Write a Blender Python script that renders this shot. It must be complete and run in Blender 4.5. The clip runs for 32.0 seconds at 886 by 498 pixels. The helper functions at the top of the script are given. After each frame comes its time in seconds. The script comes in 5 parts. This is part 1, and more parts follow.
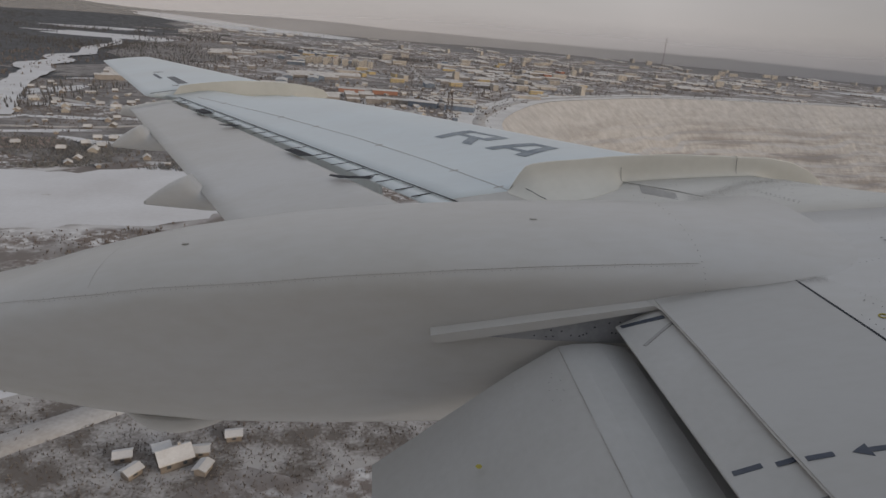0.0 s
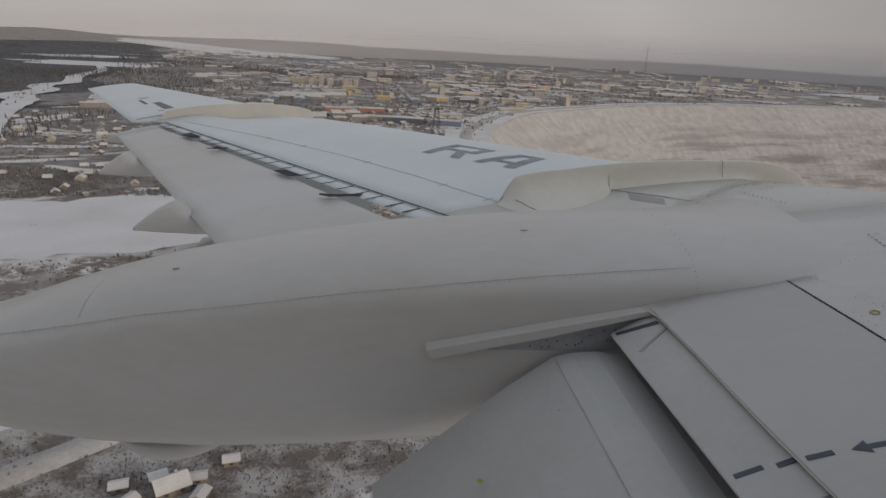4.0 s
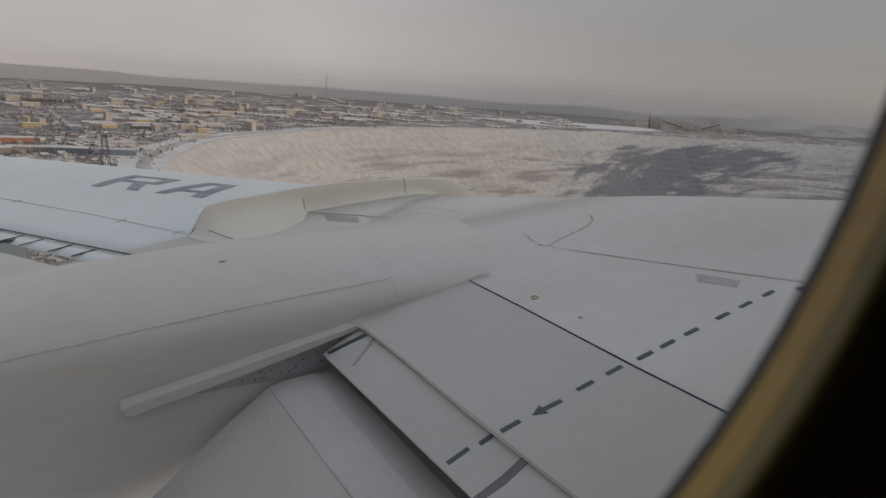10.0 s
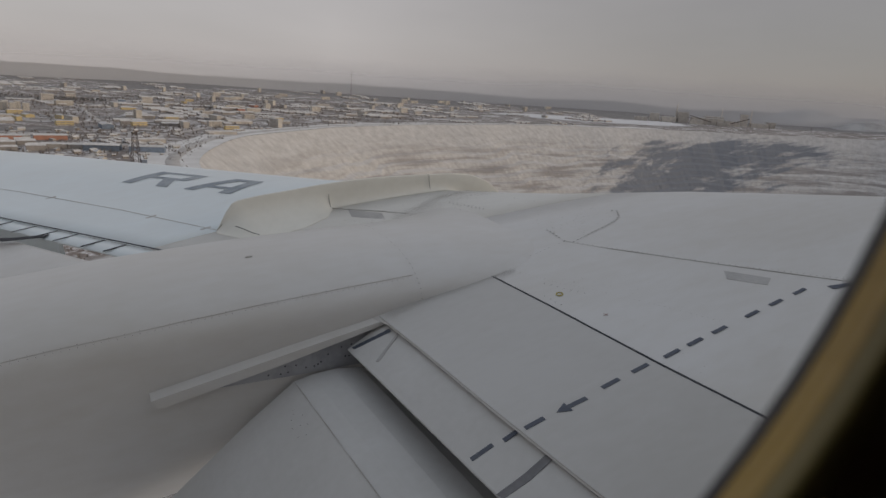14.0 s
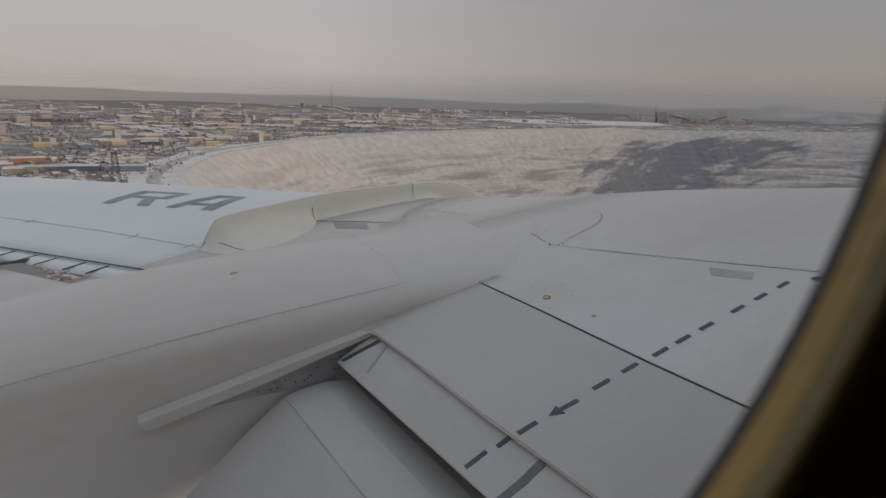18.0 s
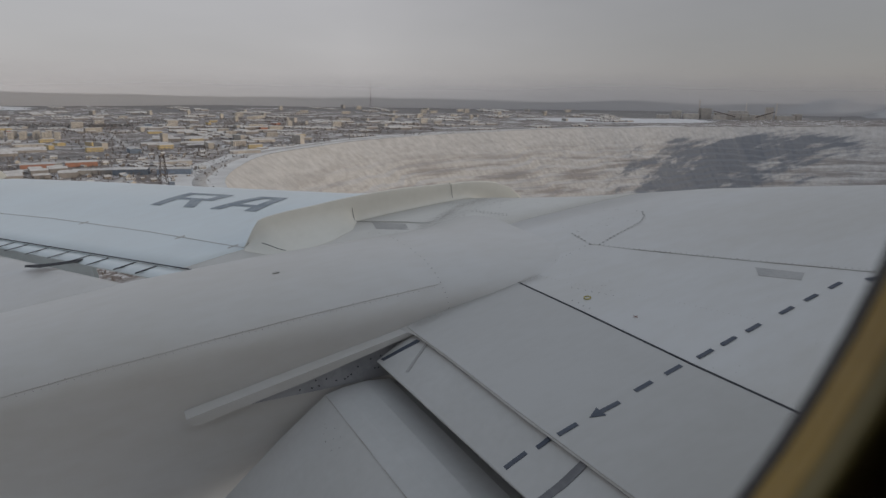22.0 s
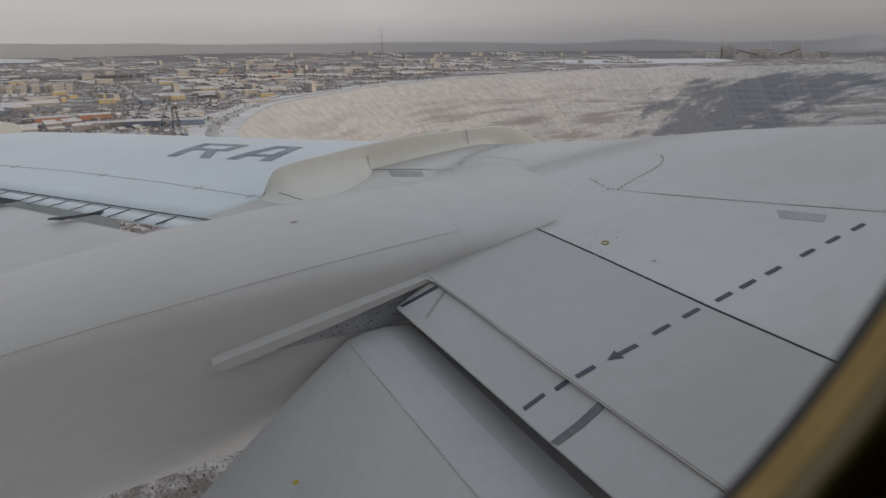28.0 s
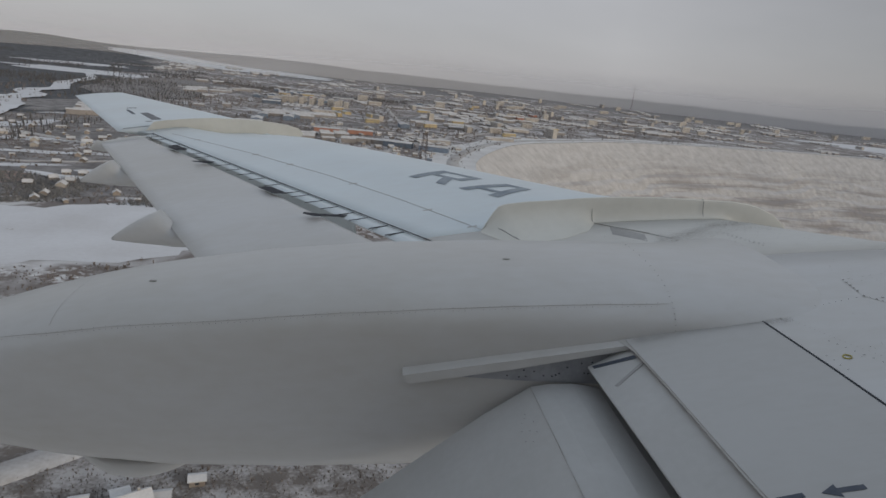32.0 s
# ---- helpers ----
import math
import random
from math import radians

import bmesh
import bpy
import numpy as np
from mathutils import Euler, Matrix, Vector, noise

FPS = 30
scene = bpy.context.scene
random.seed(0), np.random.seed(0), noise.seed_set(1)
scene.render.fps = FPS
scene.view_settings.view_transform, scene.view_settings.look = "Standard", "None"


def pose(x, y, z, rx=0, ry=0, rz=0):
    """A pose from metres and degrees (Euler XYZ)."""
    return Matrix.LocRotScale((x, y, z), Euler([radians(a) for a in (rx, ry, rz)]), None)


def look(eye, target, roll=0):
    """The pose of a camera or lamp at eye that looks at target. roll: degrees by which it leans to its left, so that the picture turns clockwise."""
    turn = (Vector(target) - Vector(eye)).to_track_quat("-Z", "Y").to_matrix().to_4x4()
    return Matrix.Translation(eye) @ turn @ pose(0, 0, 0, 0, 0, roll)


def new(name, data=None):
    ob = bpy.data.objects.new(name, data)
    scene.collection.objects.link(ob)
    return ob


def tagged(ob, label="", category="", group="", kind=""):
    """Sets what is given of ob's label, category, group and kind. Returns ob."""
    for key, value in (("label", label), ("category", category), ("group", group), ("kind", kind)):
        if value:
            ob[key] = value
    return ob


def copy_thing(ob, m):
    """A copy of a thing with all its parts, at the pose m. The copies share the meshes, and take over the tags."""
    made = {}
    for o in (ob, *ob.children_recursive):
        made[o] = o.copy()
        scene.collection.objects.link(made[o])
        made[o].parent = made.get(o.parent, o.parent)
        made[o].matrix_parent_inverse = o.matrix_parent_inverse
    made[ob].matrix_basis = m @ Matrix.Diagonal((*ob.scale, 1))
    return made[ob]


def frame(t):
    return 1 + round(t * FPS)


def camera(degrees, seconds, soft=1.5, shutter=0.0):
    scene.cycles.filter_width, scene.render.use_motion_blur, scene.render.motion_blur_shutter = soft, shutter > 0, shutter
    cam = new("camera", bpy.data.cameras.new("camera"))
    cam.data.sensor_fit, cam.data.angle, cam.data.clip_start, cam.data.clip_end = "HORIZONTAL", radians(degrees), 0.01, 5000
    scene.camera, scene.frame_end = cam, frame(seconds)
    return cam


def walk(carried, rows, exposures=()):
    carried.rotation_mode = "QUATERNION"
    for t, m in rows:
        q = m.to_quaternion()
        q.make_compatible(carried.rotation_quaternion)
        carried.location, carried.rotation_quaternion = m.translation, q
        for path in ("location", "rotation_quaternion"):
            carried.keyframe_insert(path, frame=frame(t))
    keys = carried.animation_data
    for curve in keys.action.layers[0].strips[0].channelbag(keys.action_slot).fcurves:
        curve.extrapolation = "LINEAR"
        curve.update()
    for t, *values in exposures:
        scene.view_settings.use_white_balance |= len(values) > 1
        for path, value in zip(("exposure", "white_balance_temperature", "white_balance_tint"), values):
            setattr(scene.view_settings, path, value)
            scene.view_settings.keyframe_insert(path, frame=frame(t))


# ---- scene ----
# ---- camera and walk (turns in the aircraft's own frame: x to the nose, y outboard, z up) ----
cam = camera(70.7, 32.0, soft=1.5)
# focused on the wing: the near window surround is out of focus
cam.data.dof.use_dof, cam.data.dof.focus_distance, cam.data.dof.aperture_fstop = True, 5.5, 6.5
ALT = 120.0
AIR = pose(0, 0, ALT, 2.1, -4.85, 0)

PATH = [
    (0, -0.000, 0.001, 0.000, 68.44, -0.04, -1.20),
    (0.5, -0.000, 0.001, -0.000, 69.43, -0.51, 0.46),
    (1, -0.000, 0.001, 0.000, 69.53, -0.54, 0.69),
    (1.5, -0.000, -0.001, -0.001, 69.89, 0.82, -0.21),
    (2, 0.000, -0.002, -0.001, 71.28, 2.31, -2.81),
    (2.5, 0.000, -0.001, -0.001, 70.67, 1.58, -2.09),
    (3, -0.000, -0.000, 0.000, 71.28, 1.58, -1.99),
    (3.5, -0.000, -0.001, -0.001, 70.51, 1.83, -2.72),
    (5.5, 0.000, -0.001, -0.001, 69.11, 1.75, -2.59),
    (6, 0.000, -0.001, -0.001, 69.12, 1.46, -2.48),
    (6.5, -0.000, -0.001, -0.000, 68.60, 1.31, -2.13),
    (7, 0.000, -0.002, -0.001, 69.13, 1.82, -2.77),
    (7.5, 0.000, -0.002, -0.001, 68.48, 2.83, -2.67),
    (8, 0.000, -0.002, -0.002, 69.79, 3.01, -3.17),
    (8.5, 0.000, -0.002, -0.001, 68.90, 1.37, -1.94),
    (9, 0.000, -0.002, -0.001, 66.54, -0.06, -10.77),
    (9.5, 0.001, -0.000, -0.000, 68.17, -2.25, -25.37),
    (10, 0.001, -0.002, 0.000, 71.70, -0.97, -30.14),
    (10.5, 0.001, -0.002, 0.001, 72.12, -0.31, -31.74),
    (11, 0.002, 0.000, 0.001, 72.09, -1.19, -31.29),
    (11.5, 0.002, 0.001, 0.001, 72.75, -1.03, -30.68),
    (12, 0.003, 0.000, 0.001, 72.94, -0.98, -30.06),
    (12.5, 0.003, -0.001, 0.001, 72.83, -0.75, -29.85),
    (13, 0.004, -0.000, 0.001, 72.27, 0.20, -29.27),
    (13.5, 0.003, -0.000, 0.000, 71.44, 0.12, -28.39),
    (14, 0.001, 0.001, 0.000, 71.31, -0.41, -28.00),
    (14.5, 0.000, -0.000, 0.000, 71.00, -0.00, -27.57),
    (15, -0.001, 0.000, 0.000, 71.62, -0.20, -27.49),
    (15.5, 0.000, -0.001, 0.001, 72.32, 0.43, -32.04),
    (17.5, 0.006, 0.001, 0.001, 72.16, 1.63, -29.99),
    (18, 0.007, 0.001, 0.001, 71.98, 1.43, -29.91),
    (18.5, 0.009, 0.002, 0.001, 72.74, 1.99, -30.02),
    (19, 0.010, -0.001, 0.000, 72.35, 2.52, -29.85),
    (19.5, 0.009, -0.000, 0.001, 72.52, 2.19, -29.25),
    (20, 0.008, 0.000, 0.001, 72.95, 1.83, -28.19),
    (20.5, 0.008, 0.000, 0.001, 73.50, 1.57, -28.46),
    (21, 0.007, 0.001, 0.001, 72.34, 1.66, -25.92),
    (21.5, 0.006, -0.000, 0.001, 73.03, 2.51, -26.86),
    (22, 0.005, -0.000, 0.001, 72.11, 2.60, -26.56),
    (22.5, 0.004, -0.001, 0.000, 71.59, 2.73, -26.11),
    (23, 0.003, -0.000, 0.000, 70.02, 2.81, -26.17),
    (23.5, 0.005, 0.000, -0.000, 70.50, 3.33, -28.11),
    (24, 0.007, 0.001, -0.000, 70.25, 4.18, -28.39),
    (24.5, 0.007, 0.001, 0.000, 70.19, 4.02, -28.22),
    (25, 0.007, 0.001, -0.000, 70.70, 4.69, -27.77),
    (25.5, 0.007, 0.001, -0.000, 70.23, 3.83, -27.24),
    (27.5, -0.006, -0.000, -0.001, 68.59, 4.69, -25.92),
    (28, -0.010, 0.001, -0.002, 67.38, 3.80, -25.52),
    (28.5, 0.002, 0.000, -0.001, 68.68, 4.53, -26.18),
    (29, 0.024, 0.000, -0.001, 69.77, 4.36, -24.15),
    (29.5, 0.006, -0.000, -0.000, 72.06, -4.16, -4.42),
    (30, -0.000, -0.000, -0.000, 72.04, -3.98, -4.02),
    (30.5, 0.000, -0.001, -0.000, 69.68, -3.07, -2.94),
    (31, 0.000, -0.001, -0.001, 70.05, -1.46, -3.12),
    (31.5, 0.000, -0.001, -0.000, 71.93, -1.24, -3.03),
    (32, 0.000, -0.001, -0.001, 72.06, -1.34, -3.33),
]
walk(cam, [(t, AIR @ pose(*p)) for t, *p in PATH],
     exposures=[(0.0, -0.3, 6760, 10), (2.0, -0.38, 6760, 10), (6.0, -0.24, 6780, 10), (8.5, -0.17, 6760, 10), (10.5, -0.25, 6880, 10), (13.0, -0.27, 6800, 10), (15.0, -0.26, 6720, 10), (18.0, -0.24, 6800, 11), (20.0, -0.26, 6700, 10), (22.0, -0.27, 6480, 8), (25.0, -0.22, 6600, 9), (28.0, -0.12, 6600, 9), (29.0, -0.12, 6540, 9), (29.8, -0.25, 6290, 7), (32.0, -0.26, 6310, 7)])

# ---- sky, sun ----
SUN_DIR = Vector((0.84, -0.50, 0.22)).normalized()
world = bpy.data.worlds.new("winter_sky")
scene.world = world
world.use_nodes = True
wn = world.node_tree.nodes
sky = wn.new("ShaderNodeTexSky")
sky.sky_type = "NISHITA"
sky.sun_disc = False
sky.sun_elevation = math.asin(SUN_DIR.z)
sky.sun_rotation = math.atan2(SUN_DIR.x, SUN_DIR.y)
sky.altitude, sky.air_density, sky.dust_density, sky.ozone_density = 300, 1.0, 2.0, 2.0
# thin winter overcast: an even warm-grey veil in front of the clear sky
veil = wn.new("ShaderNodeMix")
veil.data_type = "RGBA"
veil.inputs[0].default_value = 0.86
# an overcast sky grows brighter towards the zenith
way, part_z, rise = wn.new("ShaderNodeTexCoord"), wn.new("ShaderNodeSeparateXYZ"), wn.new("ShaderNodeValToRGB")
stops = rise.color_ramp.elements
stops[0].position, stops[0].color = 0.0, (0.462, 0.44, 0.456, 1)
stops[1].position, stops[1].color = 1.0, (0.48, 0.543, 0.64, 1)
mid_stop = stops.new(0.25)
mid_stop.color = (0.482, 0.463, 0.478, 1)
boost = wn.new("ShaderNodeVectorMath")
boost.operation = "SCALE"
boost.inputs[3].default_value = 10.0
wl = world.node_tree.links
wl.new(way.outputs["Generated"], part_z.inputs[0])
wl.new(part_z.outputs[2], rise.inputs[0])
# and dimmed ahead of the nose, standing in for slanted window panes
ahead, thick = wn.new("ShaderNodeVectorMath"), wn.new("ShaderNodeMapRange")
ahead.operation = "DOT_PRODUCT"
ahead.inputs[1].default_value = (0.966, 0.26, 0.0)
thick.inputs["From Min"].default_value, thick.inputs["From Max"].default_value = 0.55, 1.0
thick.inputs["To Min"].default_value, thick.inputs["To Max"].default_value = 10.1, 5.4
wl.new(way.outputs["Generated"], ahead.inputs[0])
wl.new(ahead.outputs["Value"], thick.inputs["Value"])
# faint uneven banks in the veil
banks, tall, sway, shade = wn.new("ShaderNodeTexNoise"), wn.new("ShaderNodeMapping"), wn.new("ShaderNodeMapRange"), wn.new("ShaderNodeMath")
tall.inputs["Scale"].default_value = (1, 1, 4)
banks.inputs["Scale"].default_value, banks.inputs["Detail"].default_value = 2.2, 5
sway.inputs["From Min"].default_value, sway.inputs["From Max"].default_value = 0.3, 0.7
sway.inputs["To Min"].default_value, sway.inputs["To Max"].default_value = 0.94, 1.06
shade.operation = "MULTIPLY"
wl.new(way.outputs["Generated"], tall.inputs[0])
wl.new(tall.outputs[0], banks.inputs["Vector"])
wl.new(banks.outputs["Fac"], sway.inputs["Value"])
wl.new(thick.outputs[0], shade.inputs[0])
wl.new(sway.outputs[0], shade.inputs[1])
wl.new(shade.outputs[0], boost.inputs[3])
wl.new(rise.outputs[0], boost.inputs[0])
wl.new(boost.outputs[0], veil.inputs[7])
wl.new(sky.outputs[0], veil.inputs[6])
wl.new(veil.outputs[2], wn["Background"].inputs[0])
wn["Background"].inputs[1].default_value = 0.12
lamp = bpy.data.lights.new("sun", "SUN")
lamp.energy, lamp.angle, lamp.color = 1.6, radians(24), (1.0, 0.84, 0.66)
sun = new("sun", lamp)
sun.matrix_world = look(SUN_DIR * 500, (0, 0, 0))

# ---- materials ----
def mat(name, base, other=None, rough=0.5, metal=0.0, scale=3.0, fine=40.0, mix=0.5, bump=0.0, bump_scale=60.0, spec=0.5, per_object=0.0, stretch=(1, 1, 1)):
    """Two-scale mottled surface: base drifting to other, with fine grain and relief."""
    m = bpy.data.materials.new(name)
    m.use_nodes = True
    nt, b = m.node_tree, m.node_tree.nodes["Principled BSDF"]
    b.inputs["Roughness"].default_value, b.inputs["Metallic"].default_value = rough, metal
    b.inputs["Specular IOR Level"].default_value = spec
    co = nt.nodes.new("ShaderNodeTexCoord")
    mp = nt.nodes.new("ShaderNodeMapping")
    mp.inputs["Scale"].default_value = stretch
    nt.links.new(co.outputs["Object"], mp.inputs["Vector"])
    big, small = nt.nodes.new("ShaderNodeTexNoise"), nt.nodes.new("ShaderNodeTexNoise")
    for n, sc, de in ((big, scale, 6), (small, fine, 3)):
        n.inputs["Scale"].default_value, n.inputs["Detail"].default_value = sc, de
        nt.links.new(mp.outputs[0], n.inputs["Vector"])
    blend = nt.nodes.new("ShaderNodeMath")
    blend.operation = "MULTIPLY_ADD"
    blend.inputs[1].default_value = 0.35
    nt.links.new(small.outputs["Fac"], blend.inputs[0])
    nt.links.new(big.outputs["Fac"], blend.inputs[2])
    ramp = nt.nodes.new("ShaderNodeValToRGB")
    ramp.color_ramp.elements[0].position, ramp.color_ramp.elements[1].position = 0.68 - 0.25 * (1 - mix), 0.68 + 0.25 * (1 - mix)
    other = other or tuple(v * 0.8 for v in base)
    ramp.color_ramp.elements[0].color, ramp.color_ramp.elements[1].color = (*base, 1), (*other, 1)
    nt.links.new(blend.outputs[0], ramp.inputs[0])
    out = ramp.outputs[0]
    if per_object:
        info, hsv, add = nt.nodes.new("ShaderNodeObjectInfo"), nt.nodes.new("ShaderNodeHueSaturation"), nt.nodes.new("ShaderNodeMath")
        add.operation = "MULTIPLY_ADD"
        add.inputs[1].default_value, add.inputs[2].default_value = per_object, 1 - per_object / 2
        nt.links.new(info.outputs["Random"], add.inputs[0])
        nt.links.new(add.outputs[0], hsv.inputs["Value"])
        nt.links.new(out, hsv.inputs["Color"])
        out = hsv.outputs[0]
    nt.links.new(out, b.inputs["Base Color"])
    if bump:
        bp, bn = nt.nodes.new("ShaderNodeBump"), nt.nodes.new("ShaderNodeTexNoise")
        bn.inputs["Scale"].default_value = bump_scale
        nt.links.new(mp.outputs[0], bn.inputs["Vector"])
        bp.inputs["Strength"].default_value, bp.inputs["Distance"].default_value = bump, 0.02
        nt.links.new(bn.outputs["Fac"], bp.inputs["Height"])
        nt.links.new(bp.outputs[0], b.inputs["Normal"])
    return m


INNER = mat("grey_inner_wing_paint", (0.55, 0.544, 0.53), (0.48, 0.462, 0.428), rough=0.34, scale=0.9, fine=14, mix=0.25, bump=0.03, bump_scale=3, stretch=(0.35, 1, 1))
HULL = mat("grey_fuselage_paint", (0.60, 0.585, 0.56), (0.53, 0.515, 0.49), rough=0.4, scale=0.6, fine=10)
MIDP = mat("dirty_cream_wing_paint", (0.60, 0.59, 0.555), (0.535, 0.52, 0.485), rough=0.5, scale=1.2, fine=14, mix=0.3, stretch=(0.4, 1, 1))
REDMARK = mat("faded_red_mark", (0.26, 0.13, 0.11), (0.34, 0.2, 0.17), rough=0.6, scale=8)
PAINT = mat("white_wing_paint", (0.645, 0.705, 0.72), (0.60, 0.635, 0.635), rough=0.34, scale=0.9, fine=14, mix=0.2, bump=0.03, bump_scale=3, stretch=(0.35, 1, 1))
SPOIL = mat("grey_spoiler_paint", (0.455, 0.447, 0.43), (0.40, 0.387, 0.362), rough=0.45, scale=0.8, fine=18, mix=0.2, bump=0.03, bump_scale=3, stretch=(0.4, 1, 1))
POD = mat("grey_pod_paint", (0.55, 0.544, 0.53), (0.48, 0.462, 0.428), rough=0.34, scale=0.9, fine=14, mix=0.2, bump=0.03, bump_scale=2, stretch=(0.4, 1, 1))
CREAM = mat("cream_fence_paint", (0.655, 0.643, 0.585), (0.59, 0.577, 0.52), rough=0.5, scale=1.2, fine=14, mix=0.3)
FLAP = mat("grey_flap_paint", (0.49, 0.486, 0.472), (0.425, 0.418, 0.40), rough=0.45, scale=1.0, fine=20, mix=0.2, bump=0.03, bump_scale=4)
MARK = mat("dark_blue_marking", (0.045, 0.055, 0.08), (0.07, 0.08, 0.10), rough=0.5, scale=8)
SEAL = mat("grey_rubber_seal", (0.055, 0.05, 0.05), (0.075, 0.07, 0.065), rough=0.8, scale=20)
RIVET = mat("dark_rivet_dirt", (0.05, 0.045, 0.04), (0.14, 0.13, 0.12), rough=0.8, scale=9)
LETTER = mat("faded_blue_lettering", (0.175, 0.21, 0.24), (0.28, 0.31, 0.335), rough=0.5, scale=6)
PLATE = mat("grey_track_plate_paint", (0.38, 0.385, 0.40), (0.28, 0.285, 0.30), rough=0.5, scale=4, fine=30)
MARK_FADED = mat("faded_walkway_marking", (0.33, 0.322, 0.31), (0.40, 0.39, 0.375), rough=0.6, scale=5)
STRIPE = mat("worn_grey_stripe", (0.13, 0.13, 0.135), (0.18, 0.18, 0.185), rough=0.6, scale=6)
GAP = mat("dark_panel_gap", (0.02, 0.022, 0.028), (0.04, 0.04, 0.045), rough=0.8, scale=6)
DUST = mat("faint_grey_dust_line", (0.42, 0.405, 0.38), (0.485, 0.47, 0.445), rough=0.7, scale=5, fine=40)
SEAMLINE = mat("fine_seam_dirt", (0.40, 0.375, 0.35), (0.52, 0.505, 0.485), rough=0.6, scale=3, fine=30)
GRIME = mat("brown_grime_line", (0.33, 0.31, 0.28), (0.48, 0.47, 0.45), rough=0.7, scale=5, fine=60)
YELLOW = mat("yellow_plate_paint", (0.5, 0.42, 0.05), (0.3, 0.25, 0.05), rough=0.5, scale=12)
BEZEL = mat("amber_window_surround", (0.32, 0.195, 0.022), (0.24, 0.145, 0.018), rough=0.35, scale=12, fine=80, bump=0.1)
BROWN = mat("olive_brown_trim", (0.24, 0.185, 0.065), (0.18, 0.14, 0.05), rough=0.5, scale=12, fine=80)
CABIN = mat("tan_cabin_lining", (0.42, 0.33, 0.23), (0.34, 0.26, 0.18), rough=0.8, scale=6)



# ---- building helpers ----
def part(name, bm, material, parent=None, label="", smooth=False):
    me = bpy.data.meshes.new(name)
    bmesh.ops.recalc_face_normals(bm, faces=bm.faces)
    bm.to_mesh(me)
    bm.free()
    me.materials.append(material)
    if smooth:
        me.polygons.foreach_set("use_smooth", [True] * len(me.polygons))
    ob = new(name, me)
    ob.parent = parent
    return tagged(ob, label=label) if label else ob


def loft(rings, closed=True, caps=True):
    """Skin through rings of points, all of one length."""
    bm = bmesh.new()
    vs = [[bm.verts.new(p) for p in r] for r in rings]
    n = len(rings[0])
    for a, b in zip(vs, vs[1:]):
        for i in range(n if closed else n - 1):
            j = (i + 1) % n
            bm.faces.new((a[i], a[j], b[j], b[i]))
    if closed and caps:
        bm.faces.new(vs[0][::-1])
        bm.faces.new(vs[-1])
    return bm


def lerp(v, pts):
    return float(np.interp(v, [p[0] for p in pts], [p[1] for p in pts]))


def slab(corners, thick, up=Vector((0, 0, 1))):
    """A plate on the given corners, with that thickness below them."""
    bm = bmesh.new()
    top = [bm.verts.new(Vector(c)) for c in corners]
    low = [bm.verts.new(Vector(c) - up * thick) for c in corners]
    bm.faces.new(top)
    bm.faces.new(low[::-1])
    for i in range(len(top)):
        j = (i + 1) % len(top)
        bm.faces.new((top[j], top[i], low[i], low[j]))
    return bm


# ---- the aircraft's wing: leading edge, main trailing edge and skin height along the span ----
def lead(y):
    return lerp(y, [(0.2, 9.8), (1.5, 8.3), (3.16, 6.4), (4.04, 5.3), (4.68, 4.15), (5.1, 3.55), (6.24, 2.1), (8.75, -0.2), (10.2, -1.5), (16.45, -6.6), (17.3, -7.3)])


def trail(y):
    return lerp(y, [(0.0, 1.70), (1.32, 1.56), (2.06, 1.481), (2.9, 1.42), (3.45, 1.365), (4.9, 0.6), (11.4, -4.53), (11.43, -5.05), (17.3, -8.6)])


def base_z(y):
    return -1.7075 + 0.02 * (y - 3.45)


def skin(x, y):
    c = lead(y) - trail(y)
    f = (x - trail(y)) / c
    u = min(1.0, max(0.0, (f - 0.3) / 0.4))
    crown = lerp(y, [(5.44, 0.0), (5.48, 0.05), (6.2, 0.055), (7.0, 0.05), (8.0, 0.042), (9.0, 0.034), (10.0, 0.01), (10.6, -0.05), (11.0, -0.11), (11.41, -0.16), (11.44, 0.0)]) * u * u * (3 - 2 * u)
    return crown + base_z(y) + c * (0.16 * f - 0.085 * f * f) - (c * 0.05 * ((f - 0.9) / 0.1) ** 2 if f > 0.9 else 0)


def on(x, y, dz=0.004):
    return Vector((x, y, skin(x, y) + dz))


def wing_loft(ys, steps=22):
    rings = []
    for y in ys:
        c, h = lead(y) - trail(y), trail(y)
        fs = [0.0] + [(i / steps) ** 0.8 for i in range(1, steps)] + [1.0]
        up = [(h + c * f, y, skin(h + c * f, y)) for f in fs]
        low = [(h + c * f, y, base_z(y) - 0.005 - c * 0.2 * f * (1 - f)) for f in fs[::-1]]
        nose = [(h + c * 1.012, y, base_z(y) + 0.005 * c)]
        rings.append(up + nose + low)
    return loft(rings)


def ribbon(pts, width, dz=0.004, thick=0.003, surface=True, n=10):
    """A thin strip along a polyline of (x, y) on the skin, or of free points."""
    P = []
    for a, b in zip(pts, pts[1:]):
        for i in range(n):
            P.append(Vector(a).lerp(Vector(b), i / n))
    P.append(Vector(pts[-1]))
    rings = []
    for i, p in enumerate(P):
        d = (P[min(i + 1, len(P) - 1)] - P[max(i - 1, 0)])
        if surface:
            d = Vector((d.x, d.y)).normalized()
            s = Vector((-d.y, d.x)) * width / 2
            l, r = (p + s), (p - s)
            rings.append([on(l.x, l.y, dz), on(r.x, r.y, dz), on(r.x, r.y, dz - thick), on(l.x, l.y, dz - thick)])
        else:
            d.normalize()
            s = d.cross(Vector((0, 0, 1))).normalized() * width / 2
            u = s.cross(d).normalized() * thick
            rings.append([p + s + u, p - s + u, p - s, p + s])
    return loft(rings)


